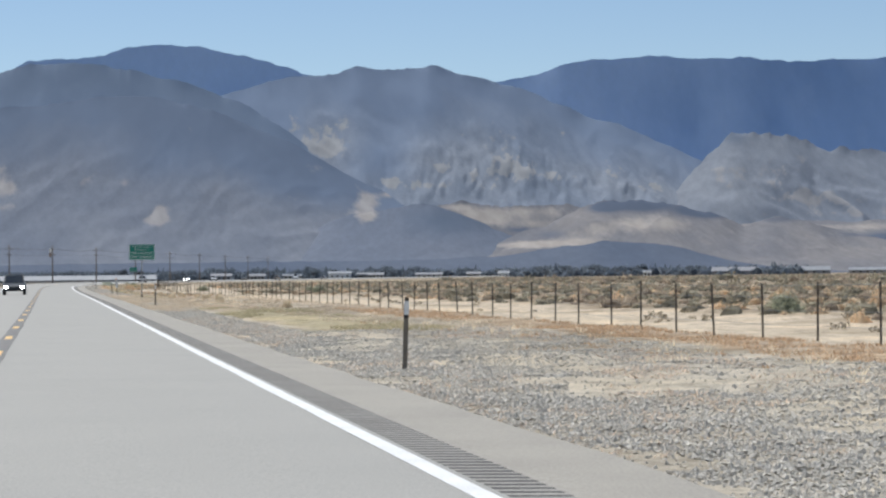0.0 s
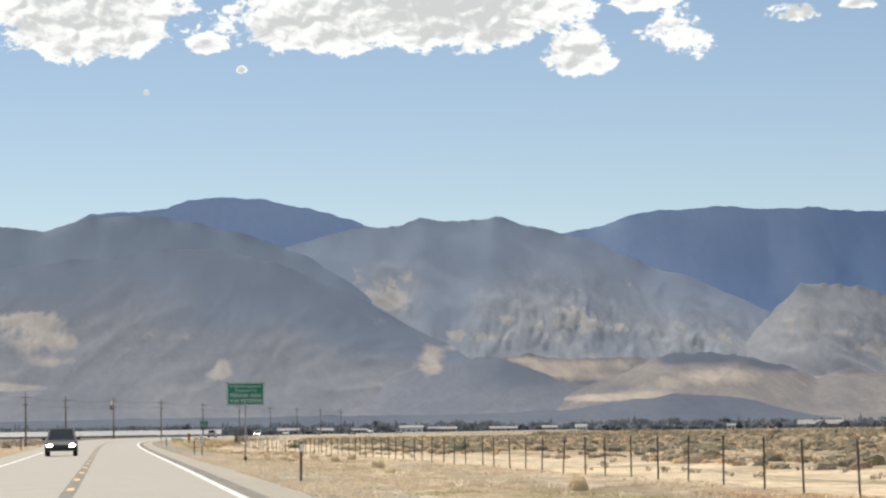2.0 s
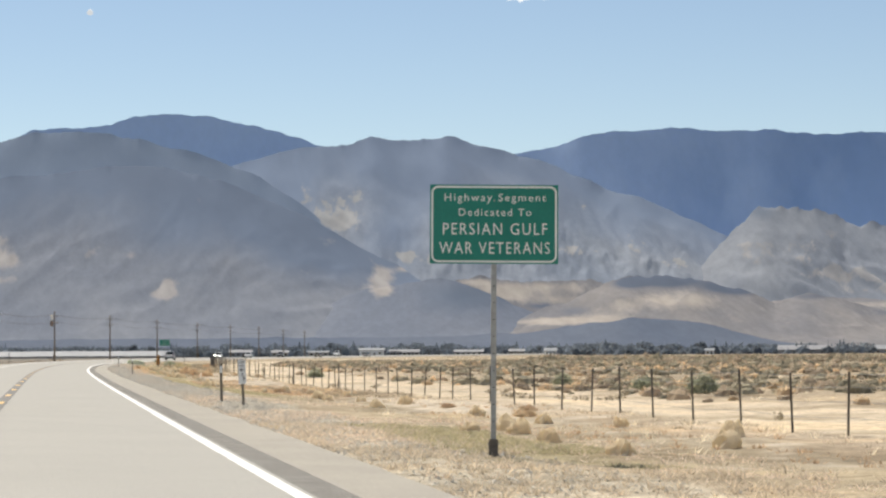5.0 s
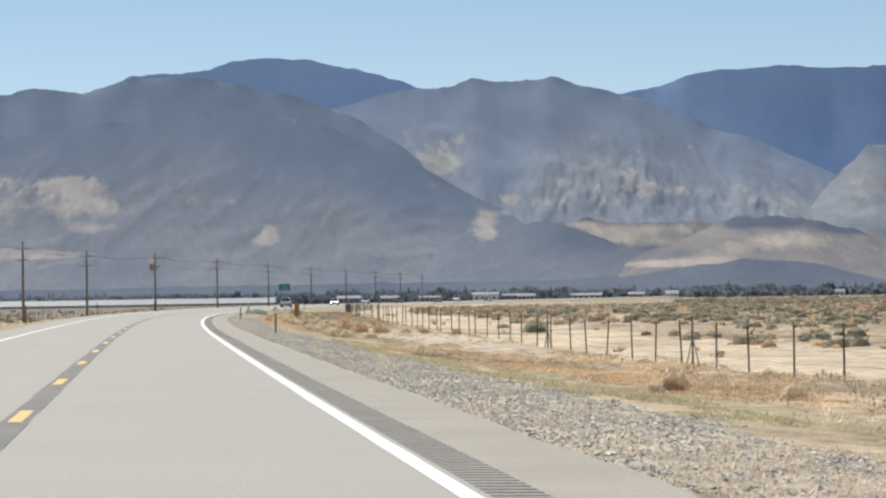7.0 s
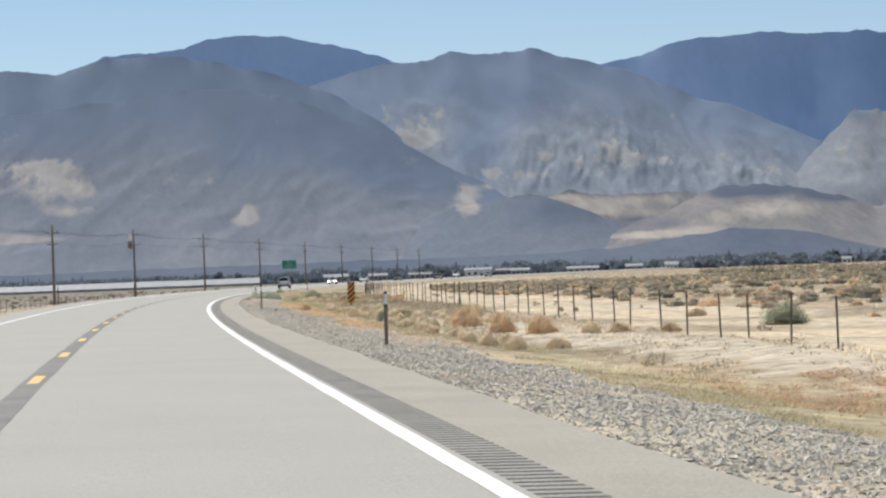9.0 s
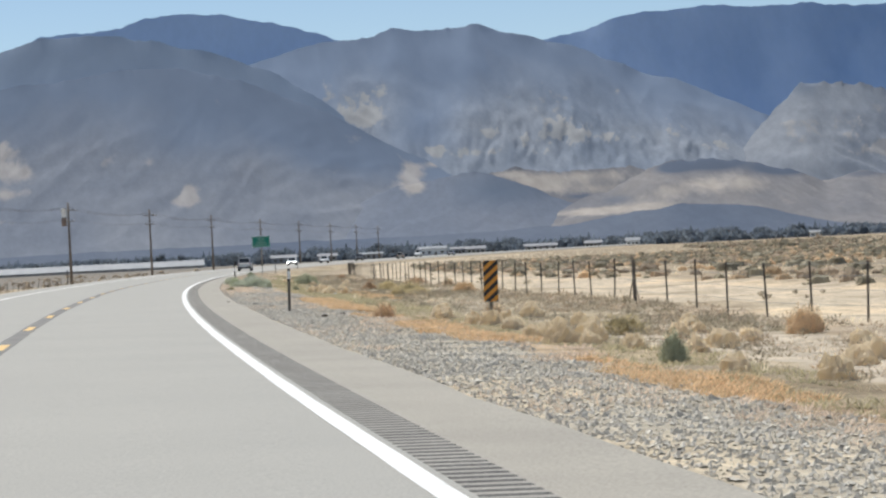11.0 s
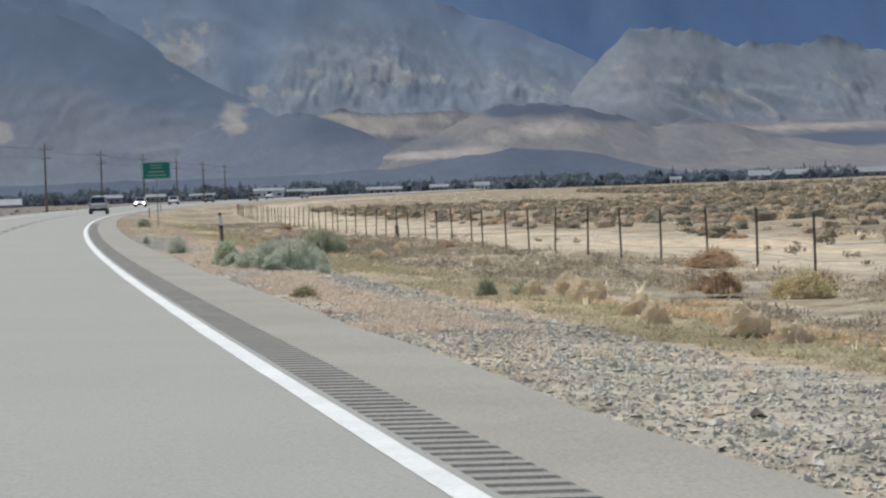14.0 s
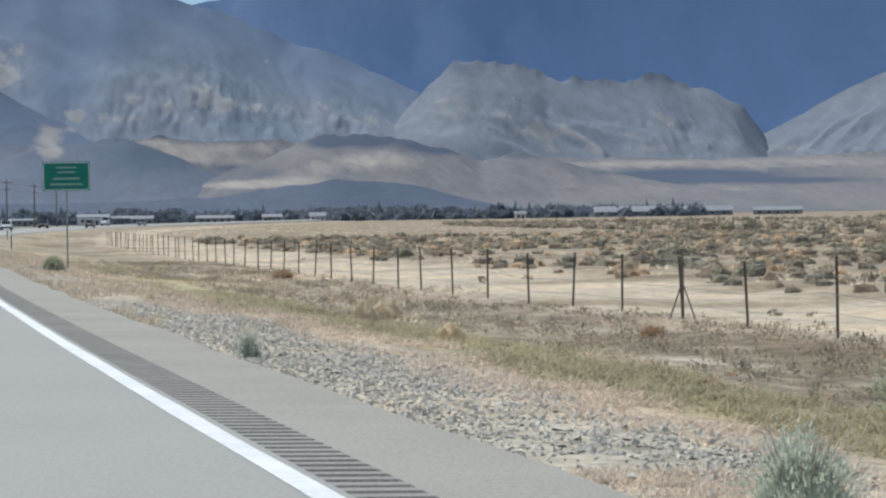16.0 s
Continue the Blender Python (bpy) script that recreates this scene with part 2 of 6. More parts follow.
ORANGE_WEED = foliage("orange dry weeds", (0.76, 0.57, 0.36), (0.66, 0.48, 0.29))
OLIVE_SCRUB = foliage("dark olive desert scrub", (0.43, 0.38, 0.27), (0.33, 0.295, 0.215), 0.35, 0.3)
TUMBLE = foliage("golden tumbleweed", (0.80, 0.64, 0.44), (0.68, 0.53, 0.355), 0.3, 0.55)
GOLD = foliage("golden olive brush", (0.74, 0.625, 0.38), (0.61, 0.515, 0.30))
SCRUB = foliage("desert scrub", (0.57, 0.465, 0.34), (0.43, 0.35, 0.26), 0.35)
TWIG = mat("grey twig", (0.22, 0.18, 0.14), (0.15, 0.12, 0.10), 20, 0.9)
PALE_TWIG = mat("bleached sage twig", (0.50, 0.45, 0.39), (0.38, 0.34, 0.29), 20, 0.9)
BARK = mat("tree bark", (0.14, 0.10, 0.075), (0.09, 0.07, 0.05), 6, 0.9)
# green shifted to blue grey: distance haze is painted into the leaves
TREE_LEAF = foliage("haze tinted tree foliage", (0.22, 0.25, 0.28), (0.17, 0.20, 0.23))
POLE_WOOD = mat("weathered pole wood", (0.21, 0.18, 0.155), (0.15, 0.13, 0.115), 3, 0.9, fine=(40, 0.2))
STEEL = mat("galvanised steel", (0.42, 0.42, 0.41), (0.33, 0.33, 0.32), 6, 0.5, 0.6, fine=(30, 0.1))
RUSTY = mat("weathered dark steel", (0.18, 0.155, 0.13), (0.125, 0.11, 0.095), 10, 0.7, 0.3, fine=(50, 0.2))
DELIN = mat("grey brown post coating", (0.19, 0.17, 0.145), (0.14, 0.125, 0.11), 5, 0.7, 0.2, fine=(30, 0.12))
BLACK = mat("black plastic", (0.03, 0.03, 0.035), (0.02, 0.02, 0.022), 10, 0.5)
REFLECT = mat("white reflector sheet", (0.78, 0.80, 0.82), (0.68, 0.70, 0.72), 12, 0.35)
SIGN_GREEN = mat("green sign sheet", (0.019, 0.220, 0.172), (0.016, 0.192, 0.150), 2.0, 0.42, fine=(20, 0.06))
SIGN_FADED = mat("faded pale sign lettering", (0.30, 0.46, 0.40), (0.25, 0.41, 0.35), 6, 0.45)
SIGN_WHITE = mat("white sign sheet", (0.80, 0.82, 0.80), (0.74, 0.76, 0.74), 6, 0.4)
SIGN_BACK = mat("bare aluminium", (0.5, 0.5, 0.5), (0.42, 0.42, 0.42), 6, 0.45, 0.7)
SIGN_INK = mat("black sign ink", (0.035, 0.035, 0.04), (0.03, 0.03, 0.03), 6, 0.5)
ORANGE = mat("orange sign sheet", (0.72, 0.33, 0.055), (0.62, 0.28, 0.05), 5, 0.45)
GLASS_DARK = mat("dark car glass", (0.02, 0.025, 0.03), (0.015, 0.02, 0.022), 2, 0.08, spec=0.8)
TYRE = mat("tyre rubber", (0.025, 0.025, 0.025), (0.018, 0.018, 0.018), 12, 0.9)
RIM = mat("alloy rim", (0.5, 0.5, 0.52), (0.4, 0.4, 0.42), 8, 0.35, 0.8)
DULL_RED = mat("weathered brown enamel", (0.26, 0.20, 0.17), (0.21, 0.16, 0.14), 3, 0.5)
RED_LAMP = mat("red lamp lens", (0.35, 0.02, 0.02), (0.28, 0.015, 0.015), 6, 0.3)
CLEAR_LAMP = mat("clear lamp lens", (0.8, 0.8, 0.8), (0.7, 0.7, 0.7), 6, 0.2)
ROOF_WHITE = mat("pale metal roof", (0.34, 0.35, 0.36), (0.28, 0.29, 0.30), 0.3, 0.5, fine=(2, 0.08))
WALL_PALE = mat("pale wall", (0.40, 0.385, 0.37), (0.34, 0.33, 0.32), 0.3, 0.85)
WALL_GREY = mat("grey wall", (0.30, 0.31, 0.33), (0.25, 0.26, 0.28), 0.3, 0.85)
ROOF_GREY = mat("grey roof", (0.36, 0.36, 0.37), (0.29, 0.29, 0.30), 0.4, 0.8)
LIT, lt, lb = nodes_of("lit headlamp")
lb.inputs["Emission Color"].default_value, lb.inputs["Emission Strength"].default_value = (1, 0.97, 0.9, 1), 25.0

# ================= the line of the road =================
KNOT = np.arange(0, 1001, 50.0)
BEND = [0.01, -0.17, -0.19, -0.09, -0.05, 0.35, 0.93, 3.09, 4.29, 3.74, 2.92, 2.89, 3.0, 3.12, 3.23, 3.34, 3.45, 3.56, 3.67, 3.78, 3.89]
LEAN_R = [0.0203, 0.0197, 0.0195, 0.0202, 0.0212, 0.0211, 0.0213, 0.0238, 0.0257, 0.0281, 0.0314, 0.0345, 0.0371, 0.039, 0.0403, 0.0412, 0.0417, 0.042, 0.0421, 0.0422, 0.0423]
LEAN_L = [-0.0209, -0.0213, -0.021, -0.0183, -0.0122, -0.0039, 0.0057, 0.0153, 0.0233, 0.0291, 0.0331, 0.0359, 0.0379, 0.0394, 0.0404, 0.0412, 0.0417, 0.042, 0.0422, 0.0424, 0.0425]
RISE = [0.0, -0.011, 0.013, 0.066, 0.092, 0.135, 0.207, 0.262, 0.351, 0.379, 0.347, 0.33, 0.305, 0.277, 0.247, 0.215, 0.182, 0.148, 0.115, 0.081, 0.047]
ARC = np.arange(-400, 5201, 2.0)
bend = np.interp(ARC, KNOT, BEND) * 1e-4 * (ARC > 0) * (ARC < 1250)
heading = np.concatenate([[0], np.cumsum((bend[1:] + bend[:-1]))])
LX = np.concatenate([[0], np.cumsum(np.sin(heading[:-1]) * 2)])
LY = np.concatenate([[0], np.cumsum(np.cos(heading[:-1]) * 2)]) - 400
HALF = 5.24          # paved half width


def road_pt(s, d, up=0.0):
    """Points of the road surface at arc length s and d to the right of the middle line."""
    s, d = np.broadcast_arrays(np.asarray(s, float), np.asarray(d, float))
    h = np.interp(s, ARC, heading)
    lean = np.where(d > 0, np.interp(s, KNOT, LEAN_R), np.interp(s, KNOT, LEAN_L))
    return np.stack([np.interp(s, ARC, LX) + d * np.cos(h), np.interp(s, ARC, LY) - d * np.sin(h),
                     np.interp(s, KNOT, RISE) - d * lean + up], -1)


FENCE_D = 16.0
FZ_S = [-400, 0, 60, 130, 210, 250, 290, 330, 370, 420, 470, 520, 600, 900, 1500, 6000]
FZ_Z = [0, -0.02, -0.15, -0.15, -0.28, -0.38, -0.60, -0.55, -0.26, -0.15, -0.20, -0.40, -0.5, -0.7, -0.8, -0.8]


def ground_z(s, d):
    """Height of the natural ground beside the road."""
    s, d = np.broadcast_arrays(np.asarray(s, float), np.asarray(d, float))
    base = np.interp(s, FZ_S, FZ_Z)
    er = road_pt(s, HALF)[..., 2] - 0.05
    el = road_pt(s, -HALF)[..., 2] - 0.05
    k = np.clip((d - HALF) / 7.5, 0, 1)
    right = er + (base - er) * k * k * (3 - 2 * k)
    j = np.clip((-d - HALF) / 9.0, 0, 1)
    left = el + (np.minimum(base, -0.35) - 0.25 - el) * j * j * (3 - 2 * j)
    z = np.where(d > 0, right, left)
    off = np.clip((np.abs(d) - HALF) / 3, 0, 1) * np.exp(-np.abs(d) / 400)
    z = z + off * (0.07 * fbm(s / 5.0, d / 3.0, 4, 3) + 0.04 * noise2(s / 1.3, d / 0.9, 9))
    # sandy mound between the verge and the fence
    z = z + 0.45 * np.exp(-((s - 322) / 14) ** 2 - ((d - 13.2) / 2.2) ** 2) + 0.25 * np.exp(-((s - 347) / 9) ** 2 - ((d - 12.2) / 2.0) ** 2)
    # the graded track lies a little lower
    z = z - 0.10 * np.exp(-((d - 21.5) / 3.6) ** 4)
    z = np.where(np.abs(d) < HALF - 0.05, np.interp(s, KNOT, RISE) - np.abs(d) * 0.03 - 0.45, z)
    return z


def ground_pt(s, d, up=0.0):
    p = road_pt(s, d)
    p[..., 2] = ground_z(s, d) + up
    return p


def strip(s, ds, up=0.0):
    """Vertices and faces of a ribbon of the road surface across the offsets ds."""
    ds = np.asarray(ds, float)
    v = road_pt(s[:, None], ds[None, :])
    v[..., 2] += up
    n, m = len(s), len(ds)
    i = np.arange(n - 1)[:, None] * m + np.arange(m - 1)[None, :]
    f = np.stack([i, i + 1, i + m + 1, i + m], -1).reshape(-1, 4)
    return v.reshape(-1, 3), f


# ================= ground =================
gy = np.concatenate([np.arange(-320, -20, 20), np.arange(-20, 120, 1.0), np.arange(120, 640, 1.25), np.arange(640, 1000, 3), np.geomspace(1000, 5150, 60)])
gr = np.concatenate([np.arange(5.1, 9, 0.2), np.arange(9, 18, 0.4), np.arange(18, 34, 0.8), np.arange(34, 80, 2.5), np.geomspace(80, 4700, 36)])
gl = -np.concatenate([np.arange(5.1, 9, 0.5), np.arange(9, 30, 1.5), np.geomspace(30, 4700, 36)])[::-1]
gd = np.concatenate([gl, [-4.6, 0, 4.6], gr])
gs = np.interp(gy, LY, ARC)
near = np.exp(-np.abs(gd) / 900)
hx = np.interp(gs, ARC, heading)
gx = np.interp(gs, ARC, LX)[:, None] * near[None, :] + gd[None, :] / (1 + (1 / np.maximum(np.cos(hx), 0.5) - 1)[:, None] * 0 - (1 - np.cos(hx))[:, None] * (np.abs(gd) < 200)[None, :])
gz = ground_z(gs[:, None], gd[None, :])
far = np.clip((np.hypot(gx, gy[:, None] - 250) - 700) / 1500, 0, 1)
gz = gz * (1 - far) + far * (-0.6 - 0.9 * np.clip(gx / 800, -1.5, 1.5))
gv = np.stack([gx, np.broadcast_to(gy[:, None], gx.shape), gz], -1)
m_ = len(gd)
gi = np.arange(len(gy) - 1)[:, None] * m_ + np.arange(m_ - 1)[None, :]
gf = np.stack([gi, gi + 1, gi + m_ + 1, gi + m_], -1).reshape(-1, 4)

GROUND, t, b = nodes_of("desert ground")
b.inputs["Roughness"].default_value, b.inputs["Specular IOR Level"].default_value = 0.95, 0.1
attr = t.nodes.new("ShaderNodeAttribute")
attr.attribute_name = "lateral"
tc = t.nodes.new("ShaderNodeTexCoord")


def gnoise(scale, detail=5, stretch=(1, 1, 1)):
    mp = t.nodes.new("ShaderNodeMapping")
    mp.inputs["Scale"].default_value = stretch
    t.links.new(tc.outputs["Object"], mp.inputs["Vector"])
    n = t.nodes.new("ShaderNodeTexNoise")
    n.inputs["Scale"].default_value, n.inputs["Detail"].default_value = scale, detail
    t.links.new(mp.outputs[0], n.inputs["Vector"])
    return n.outputs["Fac"]


def gmath(op, a, c, clamp=False):
    n = t.nodes.new("ShaderNodeMath")
    n.operation, n.use_clamp = op, clamp
    for k, v in enumerate((a, c)):
        if isinstance(v, (int, float)):
            n.inputs[k].default_value = v
        else:
            t.links.new(v, n.inputs[k])
    return n.outputs[0]


def gramp(fac, stops):
    r = t.nodes.new("ShaderNodeValToRGB")
    e = r.color_ramp.elements
    e[0].position, e[0].color = stops[0][0], (*stops[0][1], 1)
    e[1].position, e[1].color = stops[-1][0], (*stops[-1][1], 1)
    for p_, c_ in stops[1:-1]:
        x = e.new(p_)
        x.color = (*c_, 1)
    t.links.new(fac, r.inputs["Fac"])
    return r.outputs["Color"]


def gmix(fac, a, c, kind="MIX"):
    n = t.nodes.new("ShaderNodeMix")
    n.data_type, n.blend_type = "RGBA", kind
    if isinstance(fac, (int, float)):
        n.inputs["Factor"].default_value = fac
    else:
        t.links.new(fac, n.inputs["Factor"])
    t.links.new(a, n.inputs["A"])
    t.links.new(c, n.inputs["B"])
    return n.outputs["Result"]


def cover(name, gain, lo, hi, scale, stretch=(1, 0.45, 1)):
    """A cover of the ground by its attribute, its border broken up by noise."""
    at = t.nodes.new("ShaderNodeAttribute")
    at.attribute_name = name
    return gramp(gmath("ADD", at.outputs["Fac"], gmath("MULTIPLY", gmath("SUBTRACT", gnoise(scale, 7, stretch), 0.5), gain)), [(lo, (0, 0, 0)), (hi, (1, 1, 1))])


# zones across the verge: gravel bed, dry soil, sandy track, scrub plain; their borders wander
wander = gmath("MULTIPLY", gmath("SUBTRACT", gnoise(0.35, 4, (1, 0.4, 1)), 0.5), 4.5)
lat = gmath("ADD", attr.outputs["Fac"], wander)
zone = gmath("DIVIDE", lat, 40.0)
base = gramp(zone, [(0.0, (0.40, 0.36, 0.30)), (0.165, (0.41, 0.36, 0.29)), (0.20, (0.45, 0.37, 0.265)), (0.262, (0.40, 0.335, 0.235)), (0.335, (0.385, 0.325, 0.24)), (0.36, (0.43, 0.345, 0.25)), (0.39, (0.45, 0.37, 0.275)),
                    (0.42, (0.58, 0.49, 0.365)), (0.60, (0.59, 0.495, 0.37)), (0.65, (0.42, 0.345, 0.25)), (1.0, (0.37, 0.305, 0.22))])
base = gmix(cover("stony", 1.1, 0.40, 0.60, 0.8), base, gramp(gnoise(3.0, 6), [(0.3, (0.41, 0.365, 0.285)), (0.7, (0.55, 0.49, 0.39))]))
base = gmix(cover("soil", 1.0, 0.40, 0.62, 0.7), base, gramp(gnoise(1.6, 6), [(0.32, (0.28, 0.24, 0.175)), (0.68, (0.44, 0.375, 0.27))]))
base = gmix(cover("olive", 1.0, 0.36, 0.62, 0.8), base, gramp(gnoise(1.2, 6), [(0.32, (0.35, 0.31, 0.195)), (0.68, (0.48, 0.41, 0.275))]))
base = gmix(cover("rusty", 1.0, 0.36, 0.62, 0.8), base, gramp(gnoise(1.2, 6), [(0.32, (0.40, 0.30, 0.20)), (0.68, (0.54, 0.425, 0.295))]))
patch = gramp(gnoise(0.13, 6), [(0.35, (0.66, 0.63, 0.58)), (0.5, (1, 1, 1)), (0.66, (1.22, 1.16, 1.06))])
mottle = gramp(gnoise(2.2, 6), [(0.3, (0.62, 0.60, 0.58)), (0.5, (1, 1, 1)), (0.7, (1.24, 1.22, 1.18))])
# pale silt patches drawn out along the verge
silt = gmath("MULTIPLY", gmath("LESS_THAN", gmath("ABSOLUTE", gmath("SUBTRACT", lat, 13.2), 0.0), 2.7), gramp(gnoise(0.9, 7, (1, 0.35, 1)), [(0.56, (0, 0, 0)), (0.64, (0.7, 0.7, 0.7))]))
base = gmix(silt, base, gramp(gnoise(1.5, 4), [(0.3, (0.49, 0.425, 0.335)), (0.7, (0.60, 0.525, 0.42))]))
grain = gramp(gnoise(18.0, 4), [(0.3, (0.72, 0.72, 0.72)), (0.7, (1.25, 1.25, 1.25))])
col = gmix(1.0, gmix(1.0, gmix(1.0, base, patch, "MULTIPLY"), mottle, "MULTIPLY"), grain, "MULTIPLY")
# left of the road: bare tan earth
leftside = gmath("LESS_THAN", attr.outputs["Fac"], 0.0)
tan = gmix(1.0, gramp(gnoise(0.5, 5), [(0.35, (0.34, 0.28, 0.19)), (0.6, (0.50, 0.41, 0.29))]), mottle, "MULTIPLY")
sandy = t.nodes.new("ShaderNodeAttribute")
sandy.attribute_name = "sand"
drift = gmix(1.0, gramp(gnoise(0.8, 5), [(0.35, (0.47, 0.405, 0.315)), (0.6, (0.59, 0.51, 0.40))]), mottle, "MULTIPLY")
col = gmix(gramp(gmath("ADD", sandy.outputs["Fac"], gmath("MULTIPLY", gmath("SUBTRACT", gnoise(0.7, 6), 0.5), 1.1)), [(0.35, (0, 0, 0)), (0.6, (1, 1, 1))]), col, drift)
# farther out on that side a dull ploughed field
field = gmath("LESS_THAN", gmath("ADD", attr.outputs["Fac"], gmath("MULTIPLY", gnoise(0.2, 4), 8.0)), -24.0)
tan = gmix(field, tan, gmix(1.0, gramp(gnoise(0.3, 5), [(0.35, (0.20, 0.18, 0.15)), (0.6, (0.28, 0.25, 0.21))]), mottle, "MULTIPLY"))
t.links.new(gmix(leftside, col, tan), b.inputs["Base Color"])
bp = t.nodes.new("ShaderNodeBump")
bp.inputs["Distance"].default_value = 0.05
t.links.new(gnoise(7.0, 6), bp.inputs["Height"])
t.links.new(bp.outputs[0], b.inputs["Normal"])

ground = tagged(mesh_np("ground", gv.reshape(-1, 3), gf, GROUND, smooth=True), "dry sandy desert ground with gravel verge and track", "ground", kind="structure")
la = ground.data.attributes.new("lateral", "FLOAT", "POINT")
la.data.foreach_set("value", np.broadcast_to(gd[None, :], gx.shape).astype(np.float32).ravel())

def band(s_mid, s_half, d_mid, d_half, power=4):
    """A stretch of the verge, soft at its ends."""
    return np.exp(-np.abs((gs[:, None] - s_mid) / s_half) ** power - np.abs((gd[None, :] - d_mid) / d_half) ** power)


def put_cover(name, *bands):
    total = sum(bands)
    layer = ground.data.attributes.new(name, "FLOAT", "POINT")
    layer.data.foreach_set("value", np.clip(total, 0, 1.2).astype(np.float32).ravel())


put_cover("stony", band(30, 38, 8.6, 4.0), 0.8 * band(60, 30, 12.6, 0.8), band(290, 260, 6.6, 1.6), 0.7 * band(418, 5, 10.8, 0.6), 0.6 * band(495, 14, 12.0, 1.2), 0.55 * band(470, 10, 13.0, 1.0))
put_cover("soil", 0.75 * band(455, 40, 12.6, 2.6), 0.85 * band(505, 28, 12.4, 2.6), 0.75 * band(396, 30, 13.0, 2.4), 0.55 * band(555, 25, 13.0, 2.4))
put_cover("olive", 0.95 * band(194, 9, 8.5, 1.2), 0.9 * band(92, 22, 9.6, 2.0), 0.95 * band(272, 34, 10.0, 0.9), 0.8 * band(318, 16, 9.6, 0.7), 0.85 * band(425, 30, 9.4, 0.85), 0.95 * band(490, 26, 9.2, 1.2), 0.7 * band(540, 22, 9.6, 1.5))
put_cover("rusty", 0.8 * band(66, 40, 14.6, 1.3), 0.55 * band(50, 22, 11.6, 0.45), 0.95 * band(284, 20, 13.2, 1.9), 0.8 * band(268, 22, 12.2, 1.4), 0.75 * band(388, 38, 8.2, 0.55), 0.7 * band(436, 12, 10.6, 0.8), 0.6 * band(350, 30, 8.4, 0.5))
sand = np.exp(-((gs[:, None] - 322) / 20) ** 2 - ((gd[None, :] - 13.6) / 2.4) ** 2) + 0.9 * np.exp(-((gs[:, None] - 350) / 13) ** 2 - ((gd[None, :] - 12.8) / 2.2) ** 2) + 0.7 * np.exp(-((gs[:, None] - 232) / 26) ** 2 - ((gd[None, :] - 13.8) / 2.6) ** 2) + 0.7 * np.exp(-((gs[:, None] - 374) / 14) ** 2 - ((gd[None, :] - 12.0) / 2.4) ** 2)
sa_ = ground.data.attributes.new("sand", "FLOAT", "POINT")
sa_.data.foreach_set("value", sand.astype(np.float32).ravel())

# ================= road =================
rs = np.concatenate([np.arange(-120, 1000, 2.0), np.arange(1000, 1700, 10.0)])
RU0, RU1 = 3.80, 4.22        # rumble strip
v1, f1 = strip(rs, [-HALF - 0.12, -HALF, -HALF + 0.01, -3.6, -1.8, -0.3, 0.3, 1.8, 3.2, RU0])
v1 = v1.reshape(len(rs), -1, 3)
v1[:, 0, 2] -= 0.25
road = tagged(mesh_np("road", v1.reshape(-1, 3), f1, ASPHALT, smooth=False), "sun-bleached grey asphalt two-lane highway", "road", kind="structure")
v2, f2 = strip(rs, [RU1, HALF - 0.3, HALF, HALF + 0.10])
v2 = v2.reshape(len(rs), -1, 3)
edge_w = 0.05 * fbm(rs / 3.0, rs * 0, 4, 31)
v2[:, 2, :2] += (edge_w * np.cos(np.interp(rs, ARC, heading)))[:, None] * [1, 0]
v2[:, 3, :2] += (edge_w * np.cos(np.interp(rs, ARC, heading)))[:, None] * [1, 0]
v2[:, 3, 2] -= 0.22
shoulder = tagged(mesh_np("pavement", v2.reshape(-1, 3), f2, SHOULDER), "tan grey asphalt shoulder beside the lane", "shoulder", kind="structure")

# milled rumble strip: grooves every 0.305 m
step, wide, deep = 0.305, 0.15, 0.020
prof_s = np.array([0, 0.02, 0.055, 0.095, 0.13, 0.15])
prof_z = np.array([0, -0.6, -1, -1, -0.6, 0]) * deep
starts = np.arange(12, 575, step)
ss = (starts[:, None] + prof_s[None, :]).ravel()
zz = np.tile(prof_z, len(starts))
ss = np.concatenate([rs[rs < 11], ss, rs[rs > 576]])
zz = np.concatenate([np.zeros((rs < 11).sum()), zz, np.zeros((rs > 576).sum())])
v3 = road_pt(ss[:, None], np.array([RU0, RU0 + 0.012, RU1 - 0.012, RU1])[None, :])
v3[:, 1:3, 2] += zz[:, None]
i3 = np.arange(len(ss) - 1)[:, None] * 4 + np.arange(3)[None, :]
f3 = np.stack([i3, i3 + 1, i3 + 5, i3 + 4], -1).reshape(-1, 4)
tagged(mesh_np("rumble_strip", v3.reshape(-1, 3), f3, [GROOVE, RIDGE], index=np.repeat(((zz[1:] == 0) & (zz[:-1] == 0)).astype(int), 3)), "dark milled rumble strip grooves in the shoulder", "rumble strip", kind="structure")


def ribbon(name, d0, d1, material, label, category, s0=-120.0, s1=1700.0, up=0.004, ragged=0.0, seed=0):
    s = rs[(rs >= s0) & (rs <= s1)] if not ragged else np.arange(s0, min(s1, 900), 0.5)
    a = d0 + ragged * fbm(s / 2.5, s * 0, 4, seed)
    c = d1 + ragged * fbm(s / 2.5, s * 0, 4, seed + 9)
    v = np.stack([road_pt(s, a, up), road_pt(s, np.full_like(s, (d0 + d1) / 2), up + 0.001), road_pt(s, c, up)], 1)
    i = np.arange(len(s) - 1)[:, None] * 3 + np.arange(2)[None, :]
    f = np.stack([i, i + 1, i + 4, i + 3], -1).reshape(-1, 4)
    return tagged(mesh_np(name, v.reshape(-1, 3), f, material), label, category, kind="structure")


